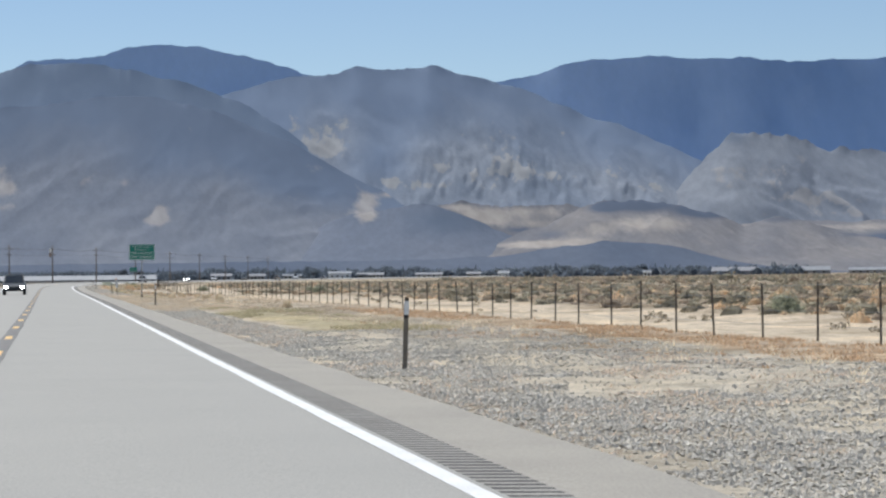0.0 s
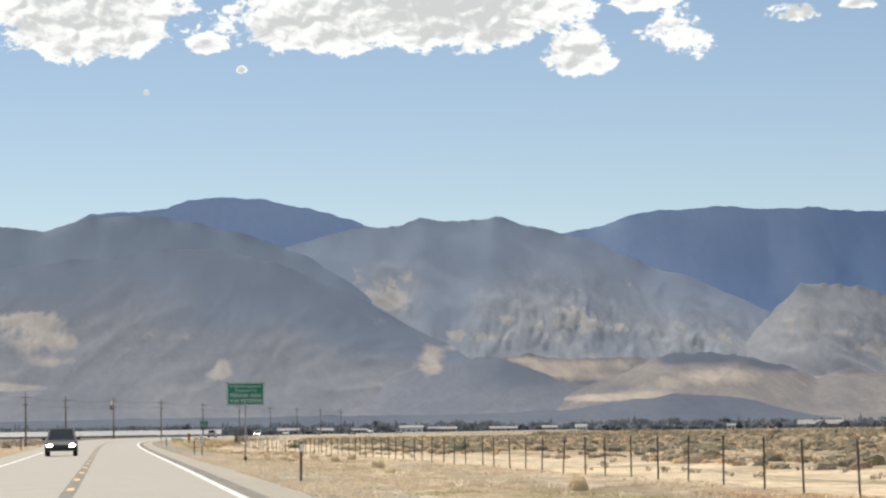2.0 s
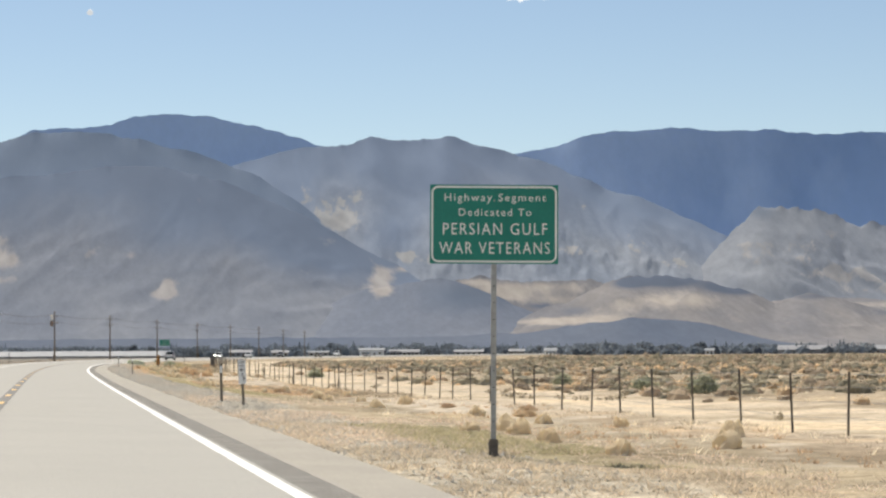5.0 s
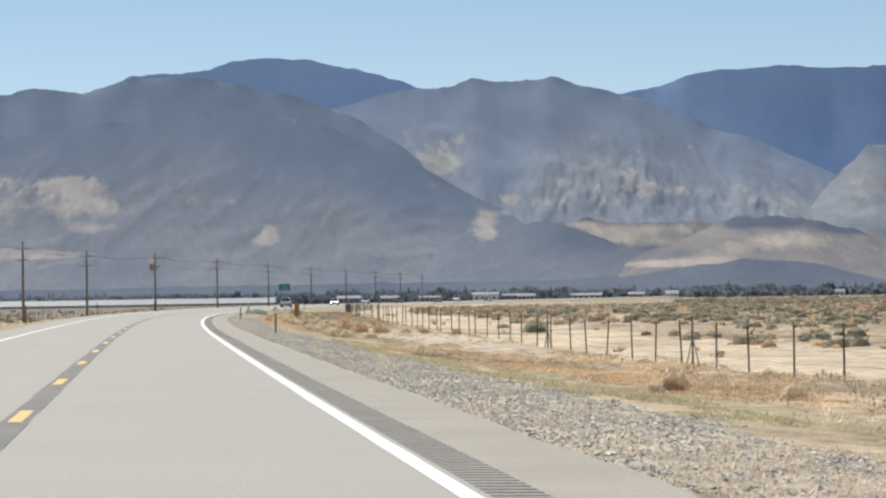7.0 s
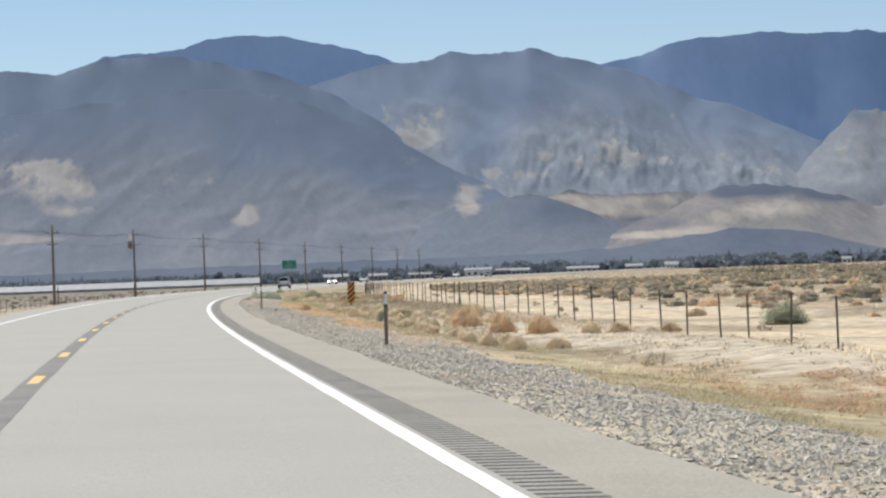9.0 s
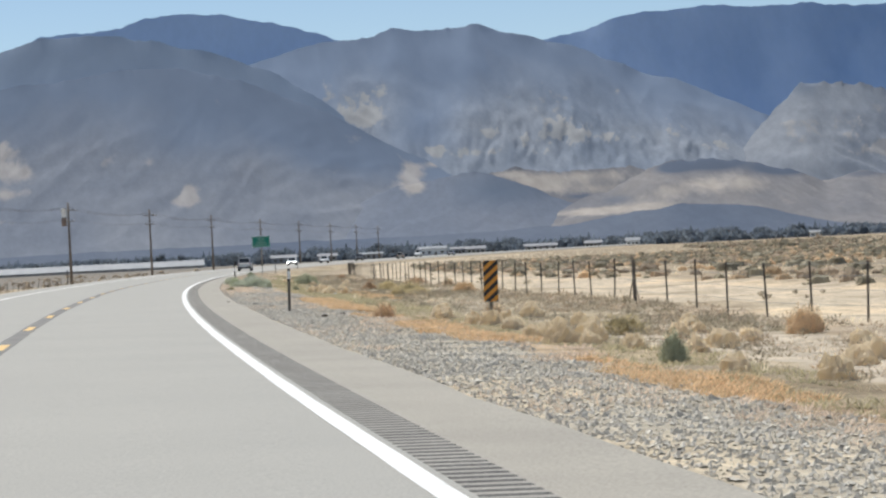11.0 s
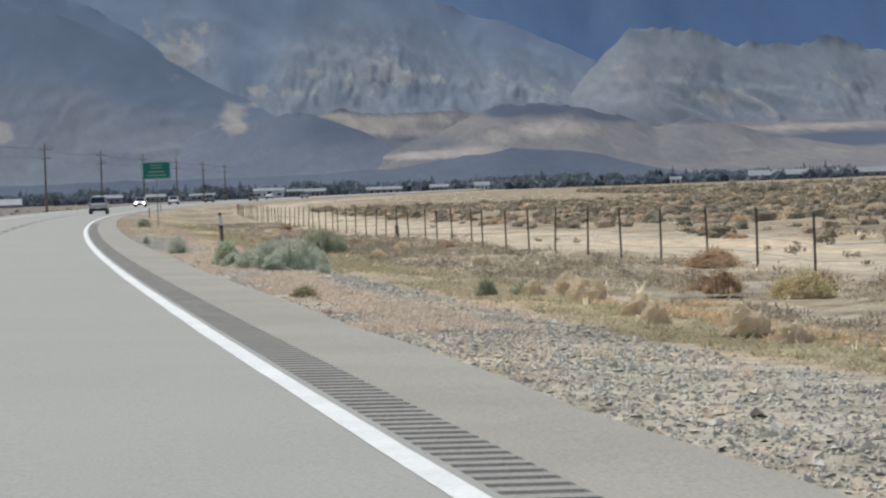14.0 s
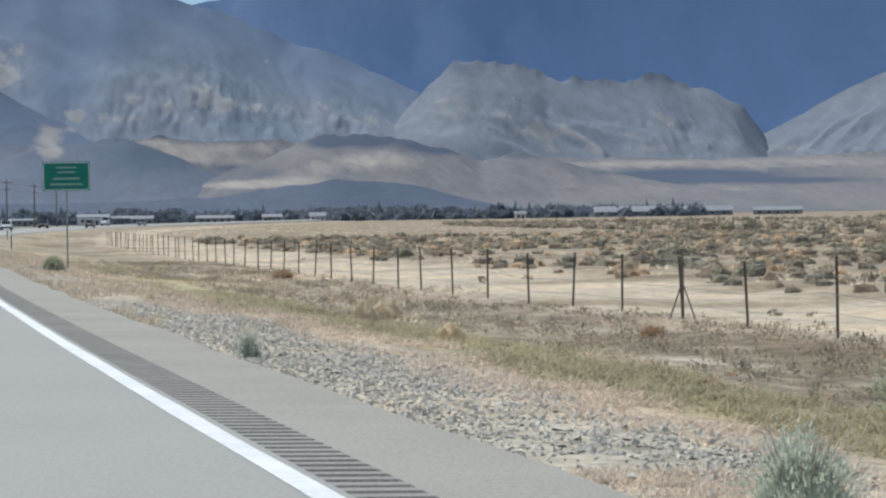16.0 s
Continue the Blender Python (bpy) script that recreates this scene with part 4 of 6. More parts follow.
def dome_leaves(n, w, h, size, seed, upright=0.6, broad=0.26):
    """Narrow leaves over and inside a lumpy dome, thickest near its skin."""
    r = np.random.default_rng(seed)
    d = r.normal(0, 1, (n, 3))
    d[:, 2] = np.abs(d[:, 2]) - 0.12
    d /= np.linalg.norm(d, axis=1)[:, None]
    lump = 0.80 + 0.22 * noise3(d * 2.1 + 20 + seed % 17, seed % 50) + 0.16 * noise3(d * 5.0 + 30, seed % 50 + 1)
    q = d * np.array([w * 0.5, w * 0.5, h * 0.92]) * (lump * r.uniform(0.25, 1, n) ** 0.4)[:, None]
    q[:, 2] = np.maximum(q[:, 2], 0.01 + 0.03 * h)
    e1 = np.cross(d, r.normal(0, 1, (n, 3)))
    e1 /= np.linalg.norm(e1, axis=1)[:, None]
    s = size * r.uniform(0.6, 1.5, n)[:, None]
    grow = d * 0.7 + r.normal(0, 0.35, (n, 3)) + np.array([0, 0, upright])
    v = np.stack([q - e1 * s * broad, q + e1 * s * broad, q + grow * s * 1.25], 1).reshape(-1, 3)
    return v, np.arange(3 * n).reshape(-1, 3)


def dome_core(w, h, seed, around=14, up=5, fill=0.80):
    """The dense lumpy inside of a bush, closed at the top."""
    a, e = np.meshgrid(np.arange(around) * 2 * np.pi / around, np.linspace(0.0, 0.5 * np.pi, up))
    d = np.stack([np.cos(a) * np.cos(e), np.sin(a) * np.cos(e), np.sin(e)], -1).reshape(-1, 3)
    lump = 0.80 + 0.22 * noise3(d * 2.1 + 20 + seed % 17, seed % 50) + 0.16 * noise3(d * 5.0 + 30, seed % 50 + 1)
    v = d * np.array([w * 0.5, w * 0.5, h * 0.92]) * (lump * fill)[:, None]
    f = []
    for j in range(up - 1):
        for i in range(around):
            p, q = j * around + i, j * around + (i + 1) % around
            f += [(p, q, q + around), (p, q + around, p + around)]
    return v, np.array(f)


def shrub(n, w, h, size, seed, upright=0.6, broad=0.26, fill=0.80, around=14, up=5):
    """Leaves over a dense inside, as one shape."""
    v, f = dome_leaves(n, w, h, size, seed, upright, broad)
    v2, f2 = dome_core(w, h, seed, around, up, fill)
    return np.concatenate([v, v2]), np.concatenate([f, f2 + len(v)])


def scatter(name, variants, pts, scales, material, label, category, seed=0, flat=1.0):
    """Many copies of small shapes joined into one mesh."""
    r = np.random.default_rng(seed)
    V, F, off = [], [], 0
    pick = r.integers(0, len(variants), len(pts))
    turn = r.uniform(0, 2 * np.pi, len(pts))
    for k, (v, f) in enumerate(variants):
        idx = np.where(pick == k)[0]
        if not len(idx):
            continue
        c, s = np.cos(turn[idx]), np.sin(turn[idx])
        sc = scales[idx]
        x = (v[None, :, 0] * c[:, None] - v[None, :, 1] * s[:, None]) * sc[:, None] + pts[idx, 0][:, None]
        y = (v[None, :, 0] * s[:, None] + v[None, :, 1] * c[:, None]) * sc[:, None] + pts[idx, 1][:, None]
        z = v[None, :, 2] * sc[:, None] * flat + pts[idx, 2][:, None]
        V.append(np.stack([x, y, z], -1).reshape(-1, 3))
        F.append((f[None] + (np.arange(len(idx)) * len(v))[:, None, None]).reshape(-1, 3) + off)
        off += len(idx) * len(v)
    return tagged(mesh_np(name, np.concatenate(V), np.concatenate(F), material), label, category, kind="stuff")


def stone(seed):
    """An angular stone, without the underside that is bedded in the ground."""
    r = np.random.default_rng(seed)
    v = np.array([(1, 0, 0), (-1, 0, 0), (0, 1, 0), (0, -1, 0), (0, 0, 1), (0, 0, -1)], float) + r.normal(0, 0.22, (6, 3))
    v = v * r.uniform(0.8, 1.2, 3) * [1.15, 1.0, 0.80]
    a = r.uniform(0, 0.7)
    v = v @ np.array([[1, 0, 0], [0, math.cos(a), -math.sin(a)], [0, math.sin(a), math.cos(a)]])
    return v, np.array([[4, 0, 2], [4, 2, 1], [4, 1, 3], [4, 3, 0]])


# gravel along the paved edge: dense near it, thinning towards the grass, spread wide where the walk begins
n = 250000
s = rng.uniform(8, 545, n)
d = HALF + 0.06 + np.where(rng.uniform(0, 1, n) < 0.72, rng.uniform(0, 1, n) ** 0.85 * 2.65, np.abs(rng.normal(0, 1.0, n)) * 1.6)
m = 80000
s = np.concatenate([s, 12 + 58 * rng.uniform(0, 1, m) ** 1.2])
d = np.concatenate([d, HALF + 0.2 + rng.uniform(0, 7.8, m)])
early = s < 72
keep = (noise2(s / 4.0, d / 1.1, 12) + 0.5 * noise2(s / 1.3, d / 0.5, 13) > np.where(early, -0.42, np.where(s > 240, -1.15, -0.85))) | (rng.uniform(0, 1, n + m) < 0.12)
keep &= d < np.where(early, 12.8, 8.3)
keep &= ~((s > 486) & (d > 7.3)) & (s < 507 + rng.uniform(0, 14, n + m))
keep &= ~((s > 72) & (s < 120) & (d > 7.4)) & ~((s > 190) & (s < 236) & (rng.uniform(0, 1, n + m) < 0.45))
keep &= ~((s > 112) & (s < 200) & (rng.uniform(0, 1, n + m) < np.clip((s - 112) / 12, 0, 1) * np.clip((200 - s) / 15, 0, 1) * 0.85))
# dry grass takes over at the pavement's edge along the bend
keep &= ~((s > 446) & (s < 472) & (d < 6.9 - 0.012 * np.abs(s - 475)) & (rng.uniform(0, 1, n + m) < 0.72))
keep &= ~((s >= 472) & (s < 487) & (d < 6.05) & (rng.uniform(0, 1, n + m) < 0.7))
s, d = s[keep], d[keep]
pts = ground_pt(s, d)
size = rng.lognormal(-3.93, 0.32, len(s))
pts[:, 2] += size * 0.1
scatter("gravel", [stone(40 + i) for i in range(9)], pts, size, STONE, "angular grey gravel stones along the paved edge", "gravel", 1)

# dry verge grass
def verge(name, n, d_lo, d_hi, hgt, material, label, seed, s_lo=5, s_hi=600, gate=0.0, wide=0.011, count=7, rad=0.16):
    r = np.random.default_rng(seed)
    s = r.uniform(s_lo, s_hi, n)
    d = r.uniform(d_lo, d_hi, n)
    k = noise2(s / 6.0, d / 1.6, seed) + 0.5 * noise2(s / 1.7, d / 0.8, seed + 1) > gate
    s, d = s[k], d[k]
    scatter(name, [blades(count, rad, hgt, wide, seed * 10 + i, 0.8) for i in range(6)], ground_pt(s, d, -0.01), r.uniform(0.5, 1.5, len(s)), material, label, "grass", seed)


verge("verge_grass", 9000, 5.32, 7.4, 0.05, PEACH, "short dry peach coloured grass growing through the gravel", 21, gate=0.1, s_lo=20, s_hi=445, count=6)
verge("verge_grass", 13000, 6.9, 8.9, 0.06, PEACH, "peach coloured dry grass between gravel and weeds", 28, gate=0.2, s_lo=325)
verge("verge_grass", 15000, 8.2, 10.6, 0.07, OLIVE, "low olive green weeds along the ditch", 22, gate=-0.2, s_lo=325)
verge("verge_grass", 8000, 7.4, 12.0, 0.07, OLIVE, "low olive green weeds along the ditch", 29, gate=-0.1, s_lo=68, s_hi=118)
verge("verge_grass", 4500, 7.6, 11.5, 0.06, PEACH, "pale tan dry grass along the ditch", 30, gate=0.1, s_lo=120, s_hi=250)
verge("verge_grass", 5000, 7.9, 9.8, 0.06, OLIVE, "low olive green weeds beside the gravel", 32, gate=-0.3, s_lo=245, s_hi=328)
verge("verge_grass", 16000, 9.6, 16.2, 0.09, DRY_GRASS, "dry golden grass between verge and fence", 23, gate=0.15, s_lo=70)
verge("verge_grass", 7000, 9.5, 16.5, 0.12, STRAW, "pale straw grass between verge and fence", 24, gate=0.4)
verge("verge_grass", 13000, 5.28, 6.9, 0.045, PEACH, "peach coloured dry grass fringe on the shoulder of the bend", 25, s_lo=440, s_hi=486, gate=0.0, wide=0.007, rad=0.12)
verge("verge_grass", 8000, 5.3, 9.2, 0.07, DRY_GRASS, "golden dry grass where the gravel thins out", 35, s_lo=112, s_hi=205, gate=-0.3)
verge("verge_grass", 6000, 5.3, 8.4, 0.09, DRY_GRASS, "golden dry grass at the pavement edge past the gravel", 33, s_lo=506, s_hi=620, gate=-0.3)
verge("verge_grass", 6000, 6.6, 8.6, 0.05, PEACH, "peach coloured dry grass outside the gravel", 34, s_lo=480, s_hi=560, gate=-0.1)
verge("verge_grass", 9000, 10.0, 16.0, 0.07, RUST, "rust brown dry weeds", 26, gate=0.2)
verge("verge_grass", 5000, 5.4, 8.4, 0.05, PEACH, "short peach coloured grass through thin gravel", 48, s_lo=190, s_hi=240, gate=-0.1, count=6)
verge("verge_grass", 6000, -19, -5.6, 0.12, DRY_GRASS, "dry golden grass beside the far lane", 27, s_lo=60, s_hi=700, gate=-0.1, count=7)

verge("verge_grass", 17000, 7.55, 8.8, 0.06, ORANGE_WEED, "orange dry weeds along the outer edge of the gravel", 41, s_lo=352, s_hi=426, gate=0.1)
verge("verge_grass", 4500, 7.6, 8.8, 0.06, ORANGE_WEED, "orange dry weeds along the outer edge of the gravel", 49, s_lo=398, s_hi=418, gate=-0.5)
verge("verge_grass", 4000, 7.3, 9.8, 0.06, OLIVE, "low olive green weeds beside the gravel", 47, s_lo=184, s_hi=204, gate=-0.3)
verge("verge_grass", 6000, 11.0, 16.0, 0.06, ORANGE_WEED, "orange dry weeds between ditch and fence", 42, s_lo=262, s_hi=306, gate=0.1)
verge("verge_grass", 3500, 9.8, 11.4, 0.08, ORANGE_WEED, "orange dry weeds between ditch and fence", 43, s_lo=420, s_hi=450, gate=0.0)
verge("verge_grass", 5000, 13.2, 16.2, 0.07, RUST, "rust brown dry weeds beside the fence", 44, s_lo=25, s_hi=115, gate=-0.2)
verge("verge_grass", 4500, 6.2, 13.0, 0.06, PEACH, "tan dry weeds between bands of gravel", 45, s_lo=14, s_hi=75, gate=0.35, count=7)
verge("verge_grass", 9000, 8.2, 10.4, 0.06, OLIVE, "low olive green weeds along the ditch", 46, s_lo=466, s_hi=540, gate=-0.4)
verge("verge_grass", 7000, 9.6, 12.6, 0.05, RUST, "red brown mat of dry weeds beside the ditch", 31, s_lo=255, s_hi=312, gate=-0.2)


def weeds(n, d_lo, d_hi, big, material, label, seed, gate, s_lo=250):
    r = np.random.default_rng(seed)
    s, d = r.uniform(s_lo, 600, n), r.uniform(d_lo, d_hi, n)
    k = (noise2(s / 9, d / 1.8, seed) + 0.6 * noise2(s / 2.4, d / 0.9, seed + 1) > gate) & ~((s > 303) & (s < 362) & (d > 11.2) & (r.uniform(0, 1, n) < 0.85))
    scatter("weeds", [dome_leaves(44, 0.55, 0.20, 0.036, seed * 10 + i, 0.3, 0.4) for i in range(5)], ground_pt(s[k], d[k]), np.minimum(r.lognormal(0, 0.35, k.sum()), 1.6) * big, material, label, "weeds", seed)


weeds(4400, 10.2, 16.2, 0.75, DULL_SAGE, "low grey brown weeds over the bare soil", 61, 0.1)
weeds(2400, 11.5, 16.4, 0.8, SCRUB, "low brown dry weeds near the fence", 62, 0.15)
weeds(3400, 10.4, 15.8, 0.6, OLIVE_SCRUB, "low dark olive weeds over the grey soil", 64, 0.0, 368)
weeds(1300, 8.4, 11.0, 0.6, OLIVE, "small olive weeds in the ditch", 63, 0.35, 430)

# scrub plain beyond the track: rounded shrubs with bare ground between them
r = np.random.default_rng(33)
cs, cd = np.meshgrid(np.arange(40, 740, 2.2), np.arange(25.4, 80, 2.05))
s = cs.ravel() + r.uniform(-1.05, 1.05, cs.size)
d = cd.ravel() + r.uniform(-1.0, 1.0, cs.size)
k = (noise2(s / 11, d / 7, 41) + r.normal(0, 0.25, len(s)) > -0.25)
s, d = s[k], d[k]
which = r.uniform(0, 1, len(s))
for lo_, hi_, mt_, w_, h_, lb_, sd_no in ((0.0, 0.46, OLIVE_SCRUB, 1.12, 0.48, "rounded dark olive desert scrub beyond the track", 380), (0.46, 0.78, SCRUB, 1.02, 0.42, "rounded tan brown desert scrub beyond the track", 400), (0.78, 1.0, TUMBLE, 0.9, 0.40, "pale golden bunchgrass mounds beyond the track", 420)):
    k = (which >= lo_) & (which < hi_)
    scatter("scrub", [shrub(56, w_, h_, 0.07, sd_no + i, 0.2, 0.45, 0.88, 8, 3) for i in range(8)], ground_pt(s[k], d[k], -0.03), np.minimum(r.lognormal(-0.1, 0.30, k.sum()), 1.6), mt_, lb_, "scrub", sd_no)
n = 13000
d = 80 + 470 * r.uniform(0, 1, n) ** 1.5
s = r.uniform(40, 1150, n)
k = (noise2(s / 14, d / 9, 41) > -0.05)
s, d = s[k], d[k]
clumps = [shrub(16, 1.5, 0.62, 0.18, 300 + i, 0.2, 0.5, 0.88, 6, 3) for i in range(6)]
half = r.uniform(0, 1, len(s)) < 0.5
scatter("scrub", clumps, ground_pt(s[half], d[half], -0.03), r.lognormal(-0.1, 0.35, half.sum()), SCRUB, "low tan desert scrub over the plain", "scrub", 34)
scatter("scrub", clumps, ground_pt(s[~half], d[~half], -0.03), r.lognormal(-0.05, 0.35, (~half).sum()), OLIVE_SCRUB, "low dark olive desert scrub over the plain", "scrub", 40)
s2, d2 = r.uniform(40, 1150, 1800), 84 + 420 * r.uniform(0, 1, 1800) ** 1.6
scatter("scrub", [dome_leaves(40, 1.6, 0.55, 0.135, 320 + i, 0.1, 0.5) for i in range(6)], ground_pt(s2, d2), np.minimum(r.lognormal(-0.05, 0.35, 1800), 1.6), DULL_SAGE, "dull grey brown sage scrub over the plain", "scrub", 35)
s3, d3 = r.uniform(40, 1150, 5000), 26 + 500 * r.uniform(0, 1, 5000) ** 1.6
scatter("scrub", [blades(14, 0.35, 0.18, 0.02, 340 + i, 0.9) for i in range(4)], ground_pt(s3, d3), r.uniform(0.6, 1.5, 5000), STRAW, "pale dry grass between the desert scrub", "grass", 36)
s4, d4 = r.uniform(250, 1150, 1500), -20 - 300 * r.uniform(0, 1, 1500) ** 1.4
scatter("scrub", clumps, ground_pt(s4, d4), r.lognormal(-0.4, 0.4, 1500), SCRUB, "low tan desert scrub beyond the far lane", "scrub", 37)
s5, d5 = r.uniform(30, 600, 900), r.uniform(18.0, 25.5, 900)
k = noise2(s5 / 7, d5 / 2, 44) > 0.50
scatter("scrub", [leaf_cloud(40, 0.3, 0.3, 0.22, 0.09, 360 + i, 4) for i in range(4)], ground_pt(s5[k], d5[k]), r.uniform(0.4, 1.1, k.sum()), DULL_SAGE, "small grey brown weeds on the sandy track", "weed", 38)


def bush(s, d, w, h, kind, label, leaves=700, size=None, group="roadside bushes", lumps=9, twigs=22):
    """A bush with woody stems and lumpy foliage."""
    p = ground_pt(s, d)
    root = thing("bush", label, "bush", tuple(p), group)
    seed = int(s * 13 + d * 7) % 9973
    v, f = shrub(int(leaves * 3.2), w, h, (size or max(0.035, 0.10 * h)) * 0.52, seed, 0.55 if kind in (SAGE, SOFT_GREEN) else 0.3, 0.26, 0.70 if kind in (SAGE, SOFT_GREEN) else 0.80, 20, 7)
    mesh_np("foliage", v, f, kind, root)
    r = np.random.default_rng(seed + 1)
    a = r.uniform(0, 2 * np.pi, twigs)
    tip = np.stack([np.cos(a) * w * 0.42 * r.uniform(0.3, 1, twigs), np.sin(a) * w * 0.36 * r.uniform(0.3, 1, twigs), h * r.uniform(0.45, 0.95, twigs)], -1)
    th = 0.008 + 0.006 * h
    sv, sf = [], []
    for q in range(twigs):
        o = len(sv)
        side = np.array([-math.sin(a[q]), math.cos(a[q]), 0]) * th
        fr = np.array([math.cos(a[q]), math.sin(a[q]), 0]) * th
        sv += [side, fr, -side, tip[q]]
        sf += [[o, o + 1, o + 3], [o + 1, o + 2, o + 3], [o + 2, o, o + 3]]
    mesh_np("stem", np.array(sv), sf, PALE_TWIG if kind is SAGE else TWIG, root)
    return root


def clump(s, d, w, h, kind=STRAW, label="pale straw bunchgrass clump on dry ground"):
    p = ground_pt(s, d, -0.01)
    seed = int(s * 17 + d * 5) % 9973
    v, f = blades(60, w * 0.5, h * 0.9, 0.005, seed, 0.6)
    v2, f2 = shrub(260, w * 1.15, h, 0.030, seed + 3, 0.2, 0.42, 0.98)
    ob = mesh_np("grass_clump", np.concatenate([v, v2]), np.concatenate([f, f2 + len(v)]), kind)
    ob.matrix_world = Matrix.Translation(tuple(p))
    return tagged(ob, label, "grass clump", "bunchgrass clumps")


# bushes where they stand along the verge: place, width, height
bush(492.2, 10.65, 2.05, 1.0, GREEN, "rounded dense green desert bush on the verge", 2800, 0.07)
bush(469.2, 6.1, 0.78, 0.64, SOFT_GREEN, "upright soft green sagebrush beside the shoulder gravel", 1500, 0.06, "sagebrush cluster")
for s_, d_, w_, h_ in ((467.7, 6.12, 0.62, 0.36), (467.0, 6.38, 0.80, 0.48), (466.6, 6.75, 0.95, 0.72), (465.9, 7.1, 0.95, 0.74), (467.3, 7.1, 0.95, 0.76), (466.3, 7.45, 0.9, 0.70), (465.5, 6.75, 0.6, 0.40), (467.0, 7.75, 0.75, 0.6)):
    bush(s_, d_, w_, h_, SAGE, "feathery grey green sagebrush beside the shoulder gravel", 2000, 0.05, "sagebrush cluster", twigs=40)
bush(463.4, 7.5, 0.42, 0.24, SAGE, "small grey green sage seedling in gravel", 350, 0.035)
bush(483.2, 5.78, 0.74, 0.60, SAGE, "wispy grey green sage at the pavement edge", 1000, 0.045, twigs=40)
bush(499.6, 5.5, 0.36, 0.38, SAGE, "upright grey sage sprig at the pavement edge", 320, 0.04)
bush(553.5, 6.7, 0.95, 0.66, GREEN, "rounded green bush beside the bend", 900, 0.06)
bush(350.1, 11.1, 1.45, 0.86, TUMBLE, "large golden tan tumbleweed in the dry grass", 2000, 0.05, "tumbleweeds")
bush(371.7, 13.8, 0.95, 0.70, TUMBLE, "round golden tan tumbleweed near the fence", 800, 0.05, "tumbleweeds")
bush(362.9, 9.55, 0.56, 0.52, GREEN, "small dark green bush in the grass", 650, 0.045)
bush(350.3, 21.1, 1.8, 0.96, GREEN, "broad olive green bush at the edge of the track", 1400, 0.08)
bush(344.8, 11.5, 1.1, 0.72, TUMBLE, "round golden tan tumbleweed on the sandy mound", 800, 0.06, "tumbleweeds")
bush(343.1, 12.4, 1.25, 0.68, TUMBLE, "wide golden tan tumbleweed on the sandy mound", 800, 0.06, "tumbleweeds")
bush(388.0, 7.95, 0.78, 0.5, TUMBLE, "dry tan brush clump on the gravel", 800, 0.05)
bush(388.2, 10.6, 0.78, 0.5, TUMBLE, "dry brown brush behind the striped marker", 500, 0.05)
bush(427.8, 12.3, 2.1, 0.76, GOLD, "broad olive yellow brush near the fence", 1500, 0.06)
bush(433.4, 15.1, 1.3, 0.62, ORANGE_WEED, "rounded orange gold brush near the fence", 1500, 0.06)
bush(452.2, 12.4, 0.75, 0.45, RUST, "dry brown brush near the fence", 700, 0.05)
bush(453.2, 8.9, 0.42, 0.34, GREEN, "small green bush in the golden grass", 450, 0.04)
bush(450.1, 5.75, 0.46, 0.22, OLIVE, "flat yellow green weed at the gravel edge", 500, 0.04)
bush(454.2, 12.6, 0.72, 0.36, RUST, "dry brown brush near the fence", 500, 0.05)
bush(464.8, 15.6, 1.6, 0.42, RUST, "low spread of brown brush along the fence", 900, 0.06)
bush(450.8, 13.2, 1.3, 0.52, GOLD, "wide dry yellow brush near the fence", 900, 0.06)
bush(454.2, 14.5, 0.85, 0.46, TUMBLE, "dry golden tan brush near the fence", 700, 0.05)
bush(454.0, 16.4, 0.8, 0.45, TUMBLE, "dry golden tan brush beyond the fence", 600, 0.05)
bush(342.0, 14.4, 0.8, 0.34, TUMBLE, "low golden tan tumbleweed on the sandy mound", 500, 0.05, "tumbleweeds")
bush(344.4, 16.3, 0.8, 0.34, TUMBLE, "low golden tan tumbleweed by the fence", 500, 0.05, "tumbleweeds")
bush(363.2, 20.9, 1.0, 0.42, TUMBLE, "low golden tan tumbleweed on the track", 500, 0.05, "tumbleweeds")
bush(379.0, 9.75, 0.6, 0.36, STRAW, "rounded pale tan brush beside the striped marker", 500, 0.045)
bush(228.2, 13.2, 0.6, 0.2, RUST, "low brown weed on pale ground", 350, 0.045)
bush(223.0, 14.7, 0.75, 0.26, RUST, "low brown weed on pale ground", 400, 0.045)
bush(214.2, 13.0, 0.85, 0.28, TUMBLE, "low tan brush on pale ground", 450, 0.045)
bush(272.2, 13.1, 0.5, 0.2, RUST, "low rust weed on pale ground", 350, 0.045)
bush(495.3, 14.8, 0.8, 0.25, RUST, "low rust weeds near the fence", 400, 0.05)
bush(454.0, 9.7, 0.7, 0.34, GREEN, "low dark green weed in the olive grass", 450, 0.05)
bush(376.6, 11.5, 1.1, 0.50, GOLD, "low olive brown brush behind the straw clumps", 700, 0.05)
bush(558.5, 14.6, 0.95, 0.42, RUST, "low brown brush in the dry grass", 500, 0.06)
bush(511.1, 13.6, 0.52, 0.26, RUST, "low brown brush near the fence", 400, 0.05)
bush(262.1, 11.0, 0.8, 0.35, RUST, "low rust weed mat in the dry grass", 500, 0.05)
for s_, d_, w_, h_ in ((86.0, 25.8, 1.7, 0.85), (72.0, 27.5, 2.0, 1.1), (83.0, 29.5, 1.8, 0.9), (268.0, 28.5, 1.7, 0.9), (300.0, 31.0, 1.6, 0.9), (251.0, 27.0, 1.8, 1.0)):
    bush(s_, d_, w_, h_, GREEN, "large olive green brush on the plain", 700, 0.09, "plain sagebrush")
